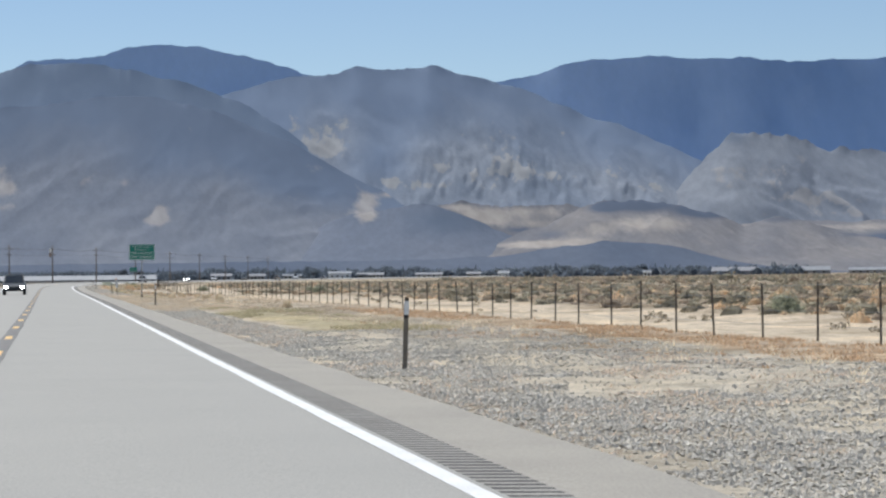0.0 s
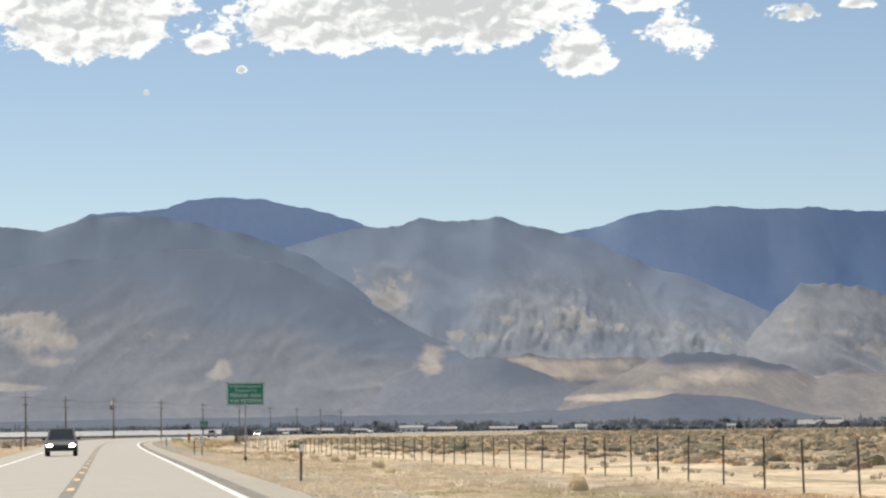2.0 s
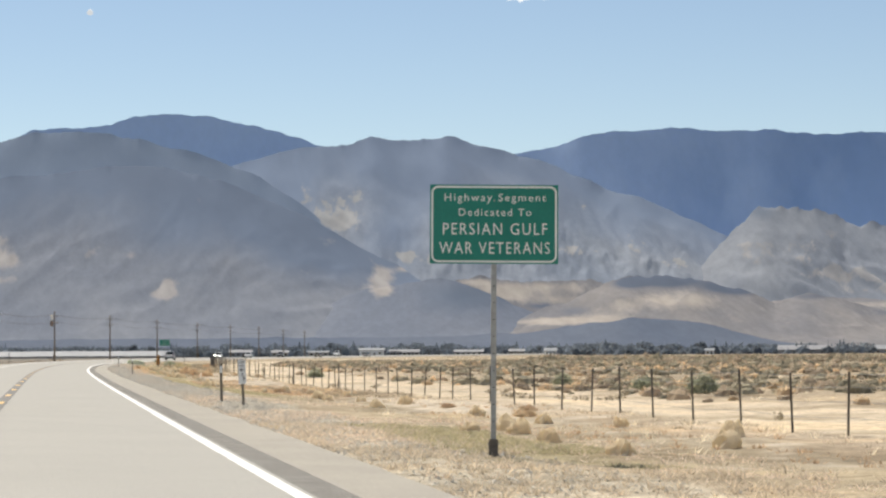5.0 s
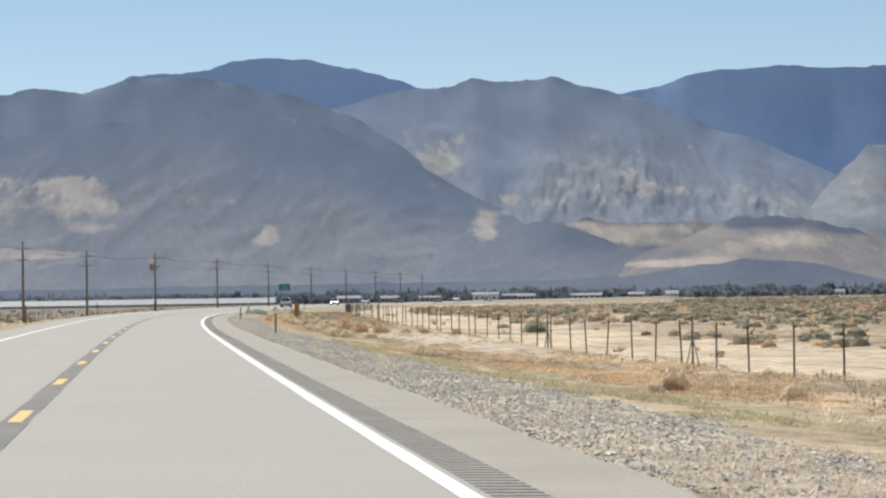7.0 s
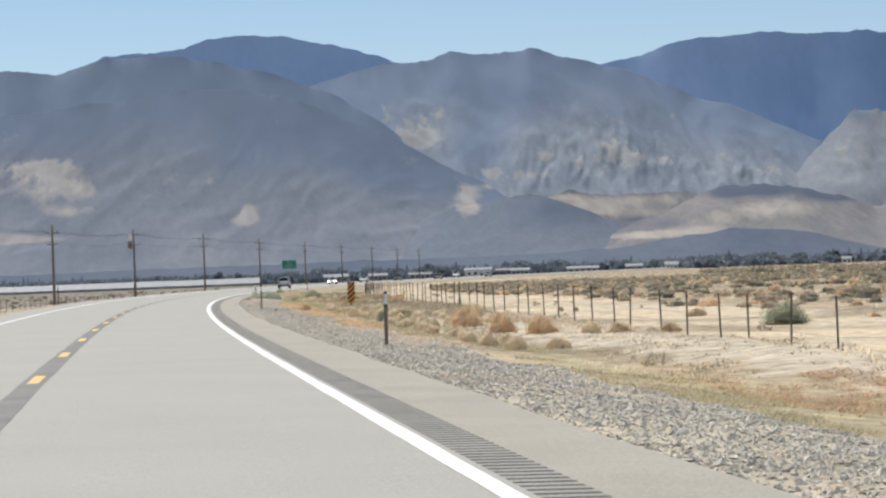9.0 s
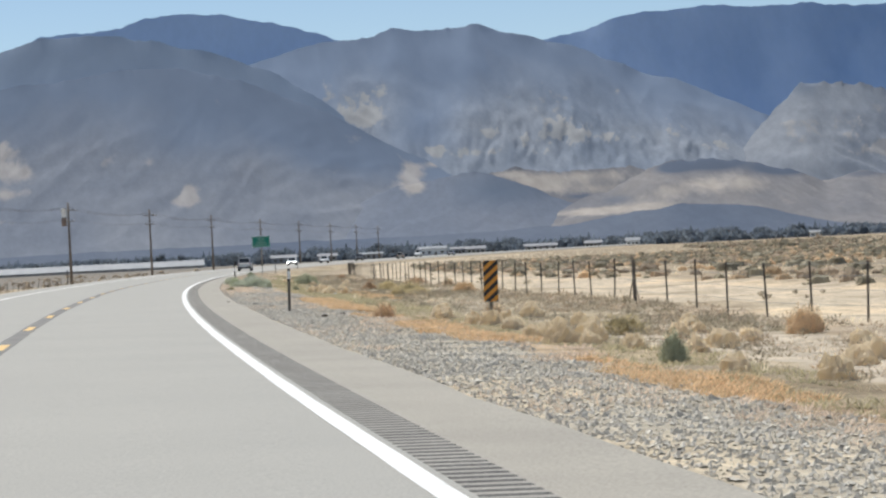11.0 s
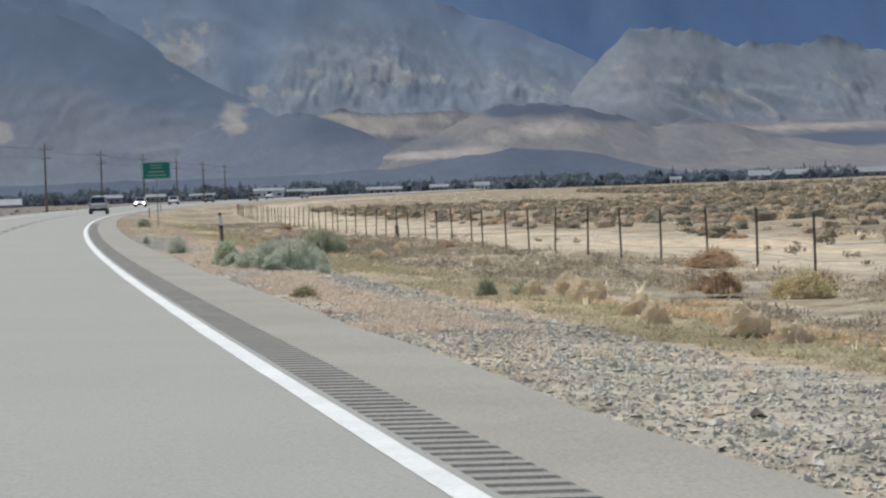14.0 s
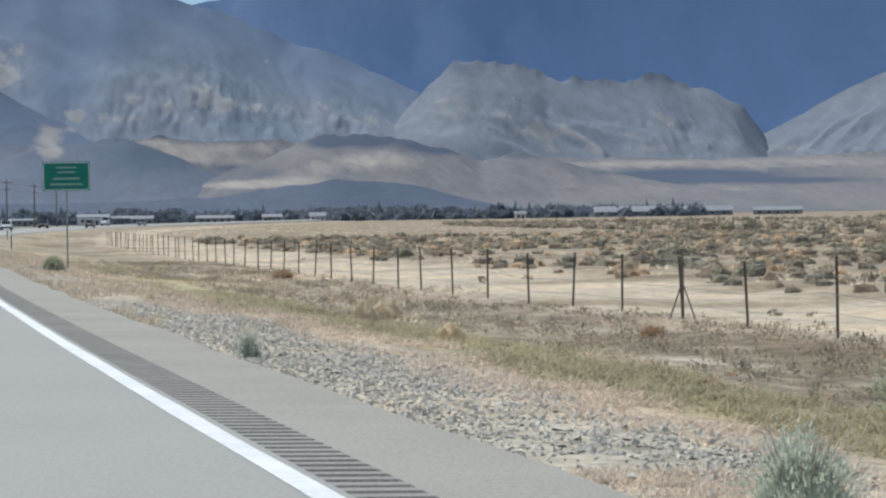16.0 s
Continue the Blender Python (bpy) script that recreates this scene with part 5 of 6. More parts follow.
# bunchgrass along the straight, round the sandy mound and along the bend
CLUMPS_STRAIGHT = [(120, 11.8), (151, 10.7), (162, 11.4), (189, 9.85), (192, 12.3), (195, 9.9), (196.5, 13.6), (200.2, 10.3), (200.4, 9.4), (202.1, 10.4), (205, 13.4), (207, 11.6), (210.5, 12.8), (215, 11.9), (228, 11), (233.5, 12.6), (238, 10.6), (242, 12.2), (247, 11.2), (252.5, 12.9), (256, 11.8), (259, 10.1), (263.5, 11.4), (296.7, 10.2), (297.8, 10), (298.6, 10.4)]
CLUMPS_MOUND = [(328.2, 9.6), (330, 9.2), (331.2, 11), (332.6, 10), (334.8, 9.3), (336, 10.4), (338.6, 9.5), (340.8, 9.1), (343, 10.1), (345.6, 9.3), (348, 9.8), (350.4, 9.2), (352.6, 10), (341, 13.4), (354.5, 11.4), (357, 10.2), (358.8, 9.4), (360.2, 13), (361.5, 11.8), (363.5, 12.6), (365.2, 10.4), (365.8, 9.6), (366, 13.2), (367, 11.2), (368, 9.3), (368.9, 9), (369.8, 9.7), (370.5, 12.5), (370.9, 9.15), (372, 11.6), (372.6, 9.1), (373.4, 10.3), (374.8, 12.6), (376, 10), (377.2, 12.9), (378.5, 11.2), (378.8, 9.7), (379.4, 13.4), (380, 10.8), (380.6, 9.5), (381.2, 9.2), (382, 11.6), (383.9, 8.9), (384, 10.3), (384.8, 9), (386.2, 11.2)]
CLUMPS_BEND = [(430.4, 9.15), (493.7, 13.2), (520, 10.9), (435.2, 10.3), (436.4, 9.75), (440.5, 9.9), (441.6, 9.7), (443.8, 9.2), (446, 9.55), (451.6, 10.1), (453.7, 9.7), (454.5, 10.4), (459, 11.4), (473, 12.2), (479, 10.6), (507, 9.4), (515.8, 9.8), (523, 11.6), (530, 12.7)]
for s_, d_ in CLUMPS_STRAIGHT + CLUMPS_MOUND + CLUMPS_BEND:
    q = (s_ * 7.3 + d_ * 3.1) % 1.0
    clump(s_, d_, 0.38 + 0.26 * q, 0.30 + 0.17 * q)
for s_, d_, z_ in ((389.4, 6.7, 0.09), (391.5, 7.3, 0.07), (429.0, 6.1, 0.06), (482.4, 5.58, 0.08)):
    v, f = stone(int(s_))
    tagged(mesh_np("rock", v * z_, f, RUSTY), "dark loose rock lying on the gravel", "rock", "loose rocks").matrix_world = Matrix.Translation(tuple(ground_pt(s_, d_, z_ * 0.4)))

# ================= fences =================
def at_road(s, d, up=0.0, turn=0.0):
    """A pose on the ground beside the road; its +y looks along the road."""
    p = ground_pt(s, d, up)
    return Matrix.Translation(tuple(p)) @ Matrix.Rotation(-float(np.interp(s, ARC, heading)) + radians(turn), 4, "Z")


def wire(name, pts, r, material, parent, sides=4):
    """A thin round wire through the points."""
    P = np.asarray(pts, float)
    T = np.gradient(P, axis=0)
    T /= np.linalg.norm(T, axis=1)[:, None]
    side = np.cross(T, [0, 0, 1.0])
    side /= np.linalg.norm(side, axis=1)[:, None]
    up = np.cross(side, T)
    a = np.arange(sides) * 2 * np.pi / sides
    V = P[:, None] + r * (np.cos(a)[None, :, None] * side[:, None] + np.sin(a)[None, :, None] * up[:, None])
    n = len(P)
    F = [[i * sides + j, i * sides + (j + 1) % sides, (i + 1) * sides + (j + 1) % sides, (i + 1) * sides + j] for i in range(n - 1) for j in range(sides)]
    return mesh_np(name, V.reshape(-1, 3), F, material, parent)


def t_post_bm(h=1.55):
    """Steel T post, 1.2 m of it above the ground."""
    bm = box_bm(0.045, 0.009, h, (0, 0, h / 2 - 0.35))
    box_bm(0.009, 0.038, h, (0, -0.022, h / 2 - 0.35), bm=bm)
    for k in range(7):
        box_bm(0.012, 0.012, 0.02, (0, 0.008, 0.15 + k * 0.15), bm=bm)
    return bm


def fence(d, posts, label, braces=()):
    root = thing("fence", label, "fence")
    bm = t_post_bm()
    first_post = part("post", bm, RUSTY, root)
    data = first_post.data
    r = np.random.default_rng(int(abs(d) * 10))
    for k, s in enumerate(posts):
        ob = first_post if k == 0 else new("post", data)
        ob.parent = root
        ob.matrix_basis = at_road(s, d + r.normal(0, 0.05)) @ Matrix.Rotation(radians(r.normal(0, 1.6)), 4, "X") @ Matrix.Rotation(radians(r.normal(0, 1.4)), 4, "Y")
    pp = posts
    for z in (0.32, 0.62, 0.90, 1.14):
        wire("wire", ground_pt(pp, np.full_like(pp, d + (0.03 if d > 0 else -0.03)), z), 0.0045, STEEL, root, 3)
    for s in braces:
        br = part("brace_post", tube_bm(0.03, 0.028, 1.65, 10, (0, 0, 0.47)), POLE_WOOD, root, "thick wooden brace post")
        br.matrix_basis = at_road(s, d)
        for q in (-1, 1):
            bm = tube_bm(0.016, 0.016, 1.15, 8)
            for v in bm.verts:
                v.co = Matrix.Rotation(radians(q * 49), 4, "X") @ v.co + Vector((0, q * 0.42, 0.36))
            leg = part("brace_strut", bm, RUSTY, br, "leaning steel strut")
    return root


# the spacing of the posts wanders along the line: number of the post, place
POST_NO = [0, 8, 20, 33, 52, 65, 71, 88, 100, 108, 118, 121, 127, 176]
POST_AT = [14.2, 46.1, 92.3, 142.1, 216.7, 268.6, 293.7, 360.3, 405.8, 435.3, 474.8, 487.4, 509.5, 702.0]
fence(FENCE_D, np.interp(np.arange(177), POST_NO, POST_AT), "barbed wire fence on weathered steel posts along the track", braces=(517.1, 284.0, 310.5, 399.0))
fence(-15.5, np.arange(122, 620, 4.6), "wire fence on dark steel posts beyond the far lane")


# a pale block among the weeds and strips of torn rubber by the shoulder
v, f = stone(5)
tagged(mesh_np("rock", v * 0.06, f, SIGN_WHITE), "white broken block lying among dry weeds", "rock", "loose rocks").matrix_world = Matrix.Translation(tuple(ground_pt(426.7, 9.4, 0.04)))
for s_, d_, long_, turn_ in ((411.8, 5.02, 0.11, 10), (408.1, 5.78, 0.17, -8), (402.7, 6.04, 0.17, 20)):
    bm = box_bm(long_, 0.05, 0.018, (0, 0, 0), 0.006)
    bmesh.ops.subdivide_edges(bm, edges=bm.edges[:], cuts=2, use_grid_fill=True)
    for v in bm.verts:
        v.co.z += 0.9 * v.co.x ** 2 + 0.006 * math.sin(v.co.x * 60 + s_)
        v.co.y += 0.005 * math.sin(v.co.x * 26 + s_)
    scrap = tagged(part("rubber_scrap", bm, BLACK), "torn strip of black tyre rubber on the road's edge", "debris", "tyre scraps")
    here = road_pt(s_, d_, 0.012) if d_ < HALF else ground_pt(s_, d_, 0.035)
    scrap.matrix_world = Matrix.Translation(tuple(here)) @ Matrix.Rotation(radians(turn_), 4, "Z")
# short bleached dead branches under the sagebrush
for s_, d_ in ((466.1, 6.30), (465.7, 6.55)):
    r = np.random.default_rng(int(s_ * 10))
    stick = thing("dead_branch", "bleached dead sage branch lying under the bush", "branch", tuple(ground_pt(s_, d_, 0.02)), "dead branches")
    for q in range(9):
        a, reach = r.uniform(-2.6, 0.2), r.uniform(0.14, 0.34)
        pts = [(0.03 * math.cos(a), 0.03 * math.sin(a), 0.0), (reach * 0.5 * math.cos(a + 0.2), reach * 0.5 * math.sin(a + 0.2), 0.07), (reach * math.cos(a), reach * math.sin(a), r.uniform(0.03, 0.16))]
        wire("twig", pts, 0.007, PALE_TWIG, stick)

# a stray dab of white paint across the shoulder
tagged(mesh_np("paint_mark", *strip(np.linspace(472.55, 472.64, 3), np.linspace(4.84, 5.19, 4), 0.005), WHITE_LINE), "small worn dab of white paint on the shoulder", "paint mark")

# ================= road furniture =================
def delineator(s, d, label, back=False, lean=0.0):
    root = thing("delineator", label, "delineator post", group="roadside delineator posts")
    root.matrix_world = at_road(s, d, 0.0, 180 if back else 0) @ Matrix.Rotation(radians(lean), 4, "Y")
    bm = box_bm(0.075, 0.012, 1.25, (0, 0, 0.42), 0.003)
    box_bm(0.012, 0.03, 1.2, (-0.03, 0.018, 0.40), bm=bm)
    box_bm(0.012, 0.03, 1.2, (0.03, 0.018, 0.40), bm=bm)
    part("post", bm, DELIN, root)
    bm = box_bm(0.112, 0.02, 0.33, (0, -0.014, 0.965), 0.008)
    for v in bm.verts:
        if v.co.z > 1.1:
            v.co.x *= 0.55
        if v.co.z < 0.83:
            v.co.x *= 0.7
    head = part("head", bm, BLACK, root, "black plastic reflector head")
    part("reflector", box_bm(0.074, 0.006, 0.215, (0, -0.0275, 0.965), 0.002), REFLECT, head, "white reflective sheet")
    return root


for k, (s_, d_) in enumerate(((40.4, 6.45), (133.2, 6.25), (228.8, 6.4), (325.6, 6.5), (394.9, 6.15), (470.6, 6.15), (634.0, 7.4), (720.0, 7.0))):
    delineator(s_, d_, "dark roadside delineator post with a white reflector", lean=(2.0, 0.5, -1.0, 0.6, 1.5, -3.4, 0.4, 0.0)[k])
for s_ in (90.0, 186.0, 280.0, 365.0, 440.0, 520.0):
    delineator(s_, -6.4, "dark delineator post beside the far lane", True)


def text_part(words, size, at, material, parent, deep=0.002, width=None, bold=0.0, name="lettering", turned=False):
    """Flat raised lettering on a panel that faces -y."""
    cu = bpy.data.curves.new(name, "FONT")
    cu.body, cu.size, cu.align_x, cu.align_y, cu.extrude, cu.resolution_u = words, size, "CENTER", "CENTER", deep, 3
    cu.offset, cu.space_character = bold, 1.22
    tmp = bpy.data.objects.new("lettering", cu)
    scene.collection.objects.link(tmp)
    bpy.context.view_layer.update()
    me = bpy.data.meshes.new_from_object(tmp.evaluated_get(bpy.context.evaluated_depsgraph_get()))
    bpy.data.objects.remove(tmp)
    xs = [v.co.x for v in me.vertices]
    k = (width / (max(xs) - min(xs))) if width else 1.0
    for v in me.vertices:
        a, b = (v.co.y, -v.co.x) if turned else (v.co.x, v.co.y)
        v.co = Vector((a * k + at[0], -v.co.z + at[1], b + at[2]))
    me.materials.clear()
    me.materials.append(material)
    ob = new(name, me)
    ob.parent = parent
    return ob


def round_rect(w, h, r, n=6):
    pts = []
    for cx, cy, a0 in ((w / 2 - r, h / 2 - r, 0), (-w / 2 + r, h / 2 - r, 90), (-w / 2 + r, -h / 2 + r, 180), (w / 2 - r, -h / 2 + r, 270)):
        for i in range(n + 1):
            a = radians(a0 + 90 * i / n)
            pts.append((cx + r * math.cos(a), cy + r * math.sin(a)))
    return pts


def border_bm(w, h, r, t, y, z):
    """A rounded frame line of width t."""
    bm = bmesh.new()
    o, i = round_rect(w, h, r), round_rect(w - 2 * t, h - 2 * t, max(r - t, 0.005))
    vo, vi = [bm.verts.new((x, y, q + z)) for x, q in o], [bm.verts.new((x, y, q + z)) for x, q in i]
    n = len(vo)
    for k in range(n):
        bm.faces.new((vo[k], vo[(k + 1) % n], vi[(k + 1) % n], vi[k]))
    made = bmesh.ops.extrude_face_region(bm, geom=bm.faces[:])["geom"]
    for v in made:
        if isinstance(v, bmesh.types.BMVert):
            v.co.y -= 0.002
    bmesh.ops.recalc_face_normals(bm, faces=bm.faces[:])
    return bm


def dedication_sign(s, d, z0, w, h):
    root = thing("highway_sign", "green highway dedication sign with white lettering on a steel post", "road sign")
    g = ground_pt(s, d)
    root.matrix_world = Matrix.Translation((g[0], g[1], g[2])) @ Matrix.Rotation(radians(-6.0), 4, "Z") @ Matrix.Rotation(radians(0.6), 4, "Y")
    zc = z0 - g[2] + h / 2
    post_h = zc + h / 2 - 0.06
    bm = box_bm(0.075, 0.075, post_h, (0, 0.055, post_h / 2), 0.006)
    post = part("post", bm, STEEL, root)
    for q in range(9):
        part("bolt_hole", tube_bm(0.011, 0.011, 0.003, 8, (0, 0.0165, 0.5 + q * 0.24), "Y"), BLACK, post)
    sl = part("base_sleeve", box_bm(0.13, 0.13, 0.30, (0, 0.055, 0.10), 0.012), RUSTY, root, "dark steel breakaway base sleeve")
    for q in (-1, 1):
        part("bolt", tube_bm(0.014, 0.014, 0.17, 8, (0, 0.055, 0.10 + q * 0.08), "X"), STEEL, sl)
    panel = part("panel", box_bm(w, 0.004, h, (0, 0.0, zc), 0.0), SIGN_GREEN, root)
    part("backing", box_bm(w - 0.01, 0.003, h - 0.01, (0, 0.0045, zc)), SIGN_BACK, root)
    for q in (-0.3, 0.3):
        part("stiffener", box_bm(w * 0.92, 0.02, 0.045, (0, 0.016, zc + q * h)), SIGN_BACK, root)
        part("bolt", tube_bm(0.012, 0.012, 0.004, 10, (0, -0.004, zc + q * h), "Y"), STEEL, panel)
    part("border", border_bm(w - 0.035, h - 0.035, 0.10, 0.028, -0.0025, zc), SIGN_WHITE, panel, "white rounded border line")
    for words, size, dz, wd, bold in (("Highway Segment", 0.155, 0.375, 1.44, 0.0), ("Dedicated To", 0.150, 0.165, 1.03, 0.0), ("PERSIAN GULF", 0.238, -0.075, 1.48, 0.0), ("WAR VETERANS", 0.238, -0.345, 1.57, 0.0)):
        text_part(words, size, (0.01, -0.0045, zc + dz), SIGN_WHITE, panel, 0.001, wd, bold)
    return root


dedication_sign(186.55, 7.47, 2.62, 1.82, 1.12)


def bar_sign(s, d, z0, w, h, rows, label, posts=2):
    """A green sign whose words cannot be read: bars stand for them."""
    root = thing("highway_sign", label, "road sign")
    g = ground_pt(s, d)
    hd = math.degrees(float(np.interp(s, ARC, heading)))
    root.matrix_world = Matrix.Translation(tuple(g)) @ Matrix.Rotation(radians(-hd - 3), 4, "Z")
    zc = z0 - g[2] + h / 2
    for q in ((-0.32, 0.32) if posts == 2 else (0,)):
        part("post", box_bm(0.055, 0.055, zc + h / 2 + 0.3, (q * w, 0.06, (zc + h / 2 - 0.3) / 2), 0.006), STEEL, root)
    panel = part("panel", box_bm(w, 0.005, h, (0, 0, zc)), SIGN_GREEN, root)
    part("backing", box_bm(w - 0.01, 0.004, h - 0.01, (0, 0.006, zc)), SIGN_BACK, root)
    part("border", border_bm(w - 0.04, h - 0.04, 0.08, 0.025, -0.003, zc), SIGN_WHITE, panel, "white rounded border line")
    for dz, wd, hh in rows:
        part("text_bar", box_bm(wd, 0.003, hh, (0, -0.004, zc + dz)), SIGN_FADED, panel, "pale bar of unreadable lettering")
    return root


bar_sign(562.0, 7.6, 2.68, 1.62, 1.0, ((0.30, 0.7, 0.05), (0.14, 0.62, 0.05), (-0.08, 0.9, 0.07), (-0.28, 1.1, 0.07)), "green highway sign with faint lettering on a slim steel post", 1)


def mile_marker(s, d):
    root = thing("mile_marker", "white reflective mile marker panel on a dark metal post", "mile marker")
    root.matrix_world = at_road(s, d) @ Matrix.Rotation(radians(-2.5), 4, "Y")
    bm = box_bm(0.07, 0.012, 1.35, (0, 0.012, 0.40), 0.003)
    box_bm(0.012, 0.03, 1.3, (-0.028, 0.03, 0.40), bm=bm)
    box_bm(0.012, 0.03, 1.3, (0.028, 0.03, 0.40), bm=bm)
    part("post", bm, DELIN, root)
    bm = bmesh.new()
    ring = [bm.verts.new((x, 0, z + 0.94)) for x, z in round_rect(0.215, 0.68, 0.03)]
    face = bm.faces.new(ring)
    made = bmesh.ops.extrude_face_region(bm, geom=[face])["geom"]
    for v in made:
        if isinstance(v, bmesh.types.BMVert):
            v.co.y -= 0.004
    bmesh.ops.recalc_face_normals(bm, faces=bm.faces[:])
    panel = part("panel", bm, REFLECT, root)
    for words, z, x, size, turned in (("US", 1.215, 0.0, 0.105, False), ("95", 1.110, 0.0, 0.105, False), ("MI", 0.995, 0.0, 0.115, False), ("47", 0.855, 0.0, 0.11, True), ("00", 0.735, 0.04, 0.105, True)):
        text_part(words, size, (x, -0.0065, z), SIGN_INK, panel, 0.001, None, 0.001, turned=turned)
    for z in (0.66, 1.24):
        part("bolt", tube_bm(0.009, 0.009, 0.005, 8, (0, -0.006, z), "Y"), STEEL, panel)
    return root


mile_marker(224.15, 6.72)


def object_marker(s, d):
    """Striped clearance marker: a 0.3 m by 0.9 m panel with sloping black and orange bands."""
    root = thing("object_marker", "orange and black diagonally striped marker panel on a post", "road sign")
    root.matrix_world = at_road(s, d, 0.0, -2) @ Matrix.Rotation(radians(1.5), 4, "Y")
    w, h, zc = 0.305, 0.86, 0.90
    part("post", box_bm(0.07, 0.02, 1.55, (0, 0.02, 0.45), 0.004), DELIN, root)
    panel = part("panel", box_bm(w, 0.004, h, (0, 0, zc), 0.0), ORANGE, root)
    part("backing", box_bm(w - 0.01, 0.003, h - 0.01, (0, 0.005, zc)), SIGN_BACK, root)
    for k in range(-2, 6):
        c = zc - h / 2 + 0.02 + k * 0.21
        bm = bmesh.new()
        lo, hi = zc - h / 2, zc + h / 2
        raw = [(-w / 2, c - 0.14), (w / 2, c + 0.14), (w / 2, c + 0.245), (-w / 2, c - 0.035)]
        # cut the band off at the panel's ends
        def cut(poly, lim, keep_above):
            out = []
            for i in range(len(poly)):
                a, q = poly[i], poly[(i + 1) % len(poly)]
                ina, inq = (a[1] >= lim) == keep_above, (q[1] >= lim) == keep_above
                if ina:
                    out.append(a)
                if ina != inq:
                    u = (lim - a[1]) / (q[1] - a[1])
                    out.append((a[0] + (q[0] - a[0]) * u, lim))
            return out
        pts = cut(cut(raw, lo, True), hi, False)
        if len(pts) < 3:
            bm.free()
            continue
        face = bm.faces.new([bm.verts.new((x, -0.0025, z)) for x, z in pts])
        made = bmesh.ops.extrude_face_region(bm, geom=[face])["geom"]
        for v in made:
            if isinstance(v, bmesh.types.BMVert):
                v.co.y -= 0.002
        bmesh.ops.recalc_face_normals(bm, faces=bm.faces[:])
        part("stripe", bm, SIGN_INK, panel, "black diagonal stripe")
    return root


object_marker(381.65, 9.65)


# ================= power line =================
def power_pole(x, y, z, h, turn, drums=False, broad=False):
    label = "weathered wooden utility pole with crossarms and a transformer" if drums else "weathered wooden utility pole with two crossarms"
    root = thing("utility_pole", label, "utility pole", (x, y, z), "power line poles", turn)
    part("pole", tube_bm(0.19, 0.12, h + 1.2, 12, (0, 0, h / 2 - 0.6)), POLE_WOOD, root, smooth=True)
    for q, wd in (((h - 0.6, 2.5), (h - 2.0, 2.5)) if broad else ((h - 0.9, 1.9), (h - 2.2, 1.4))):
        arm = part("crossarm", box_bm(wd, 0.09, 0.10, (0, 0.16, q), 0.01), POLE_WOOD, root)
        for x_ in np.linspace(-wd / 2 + 0.12, wd / 2 - 0.12, 4):
            part("insulator", tube_bm(0.05, 0.035, 0.16, 8, (float(x_), 0.16, q + 0.14)), REFLECT, arm)
    if drums:
        for dx, dz in ((-0.55, h - 2.3), (-0.5, h - 1.2)):
            dr = part("transformer", tube_bm(0.30, 0.30, 0.95, 16, (dx, 0.0, dz)), CLEAR_LAMP if dz > h - 2 else DULL_RED, root, "drum transformer" if dz > h - 2 else "weathered brown drum transformer", smooth=False)
            part("lid", tube_bm(0.31, 0.2, 0.12, 16, (dx, 0, dz + 0.53)), STEEL, dr)
    return root


POLES = [(-19.6, 194.0), (-19.6, 249.3), (-19.3, 305.0), (-19.1, 361.0), (-18.9, 419.0), (-17.8, 474.0), (-14.5, 524.0), (-8.5, 578.0), (0.9, 638.0), (12.8, 720.0), (25.7, 790.0), (39.0, 855.0), (52.0, 915.0), (65.0, 975.0), (78.0, 1035.0), (91.0, 1095.0)]
tops = []
for k, (x, y) in enumerate(POLES):
    nx, ny = POLES[min(k + 1, len(POLES) - 1)]
    px, py = POLES[max(k - 1, 0)]
    tr = -math.degrees(math.atan2(nx - px, ny - py))
    s_, d_ = y, x
    z = -0.75 if y < 600 else -0.2
    h = 9.7 if y < 700 else 10.2
    power_pole(x, y, z, h, tr, k == 8, k < 5)
    tops.append((x, y, z + h, tr))
line = thing("power_cable", "thin dark overhead cables strung between the utility poles", "power cable")
for off, down in ((-0.83, 0.75), (-0.28, 0.75), (0.28, 0.75), (0.83, 0.75), (-0.58, 2.05), (0.58, 2.05)):
    pts = []
    for k in range(len(tops) - 1):
        (x0, y0, z0, t0), (x1, y1, z1, t1) = tops[k], tops[k + 1]
        for u in np.linspace(0, 1, 9)[:-1]:
            pts.append((x0 + (x1 - x0) * u + off, y0 + (y1 - y0) * u + 0.16, z0 + (z1 - z0) * u - down + 0.2 - 1.2 * 4 * u * (1 - u) * 0.5))
    wire("cable", pts, 0.010, BLACK, line, 3)


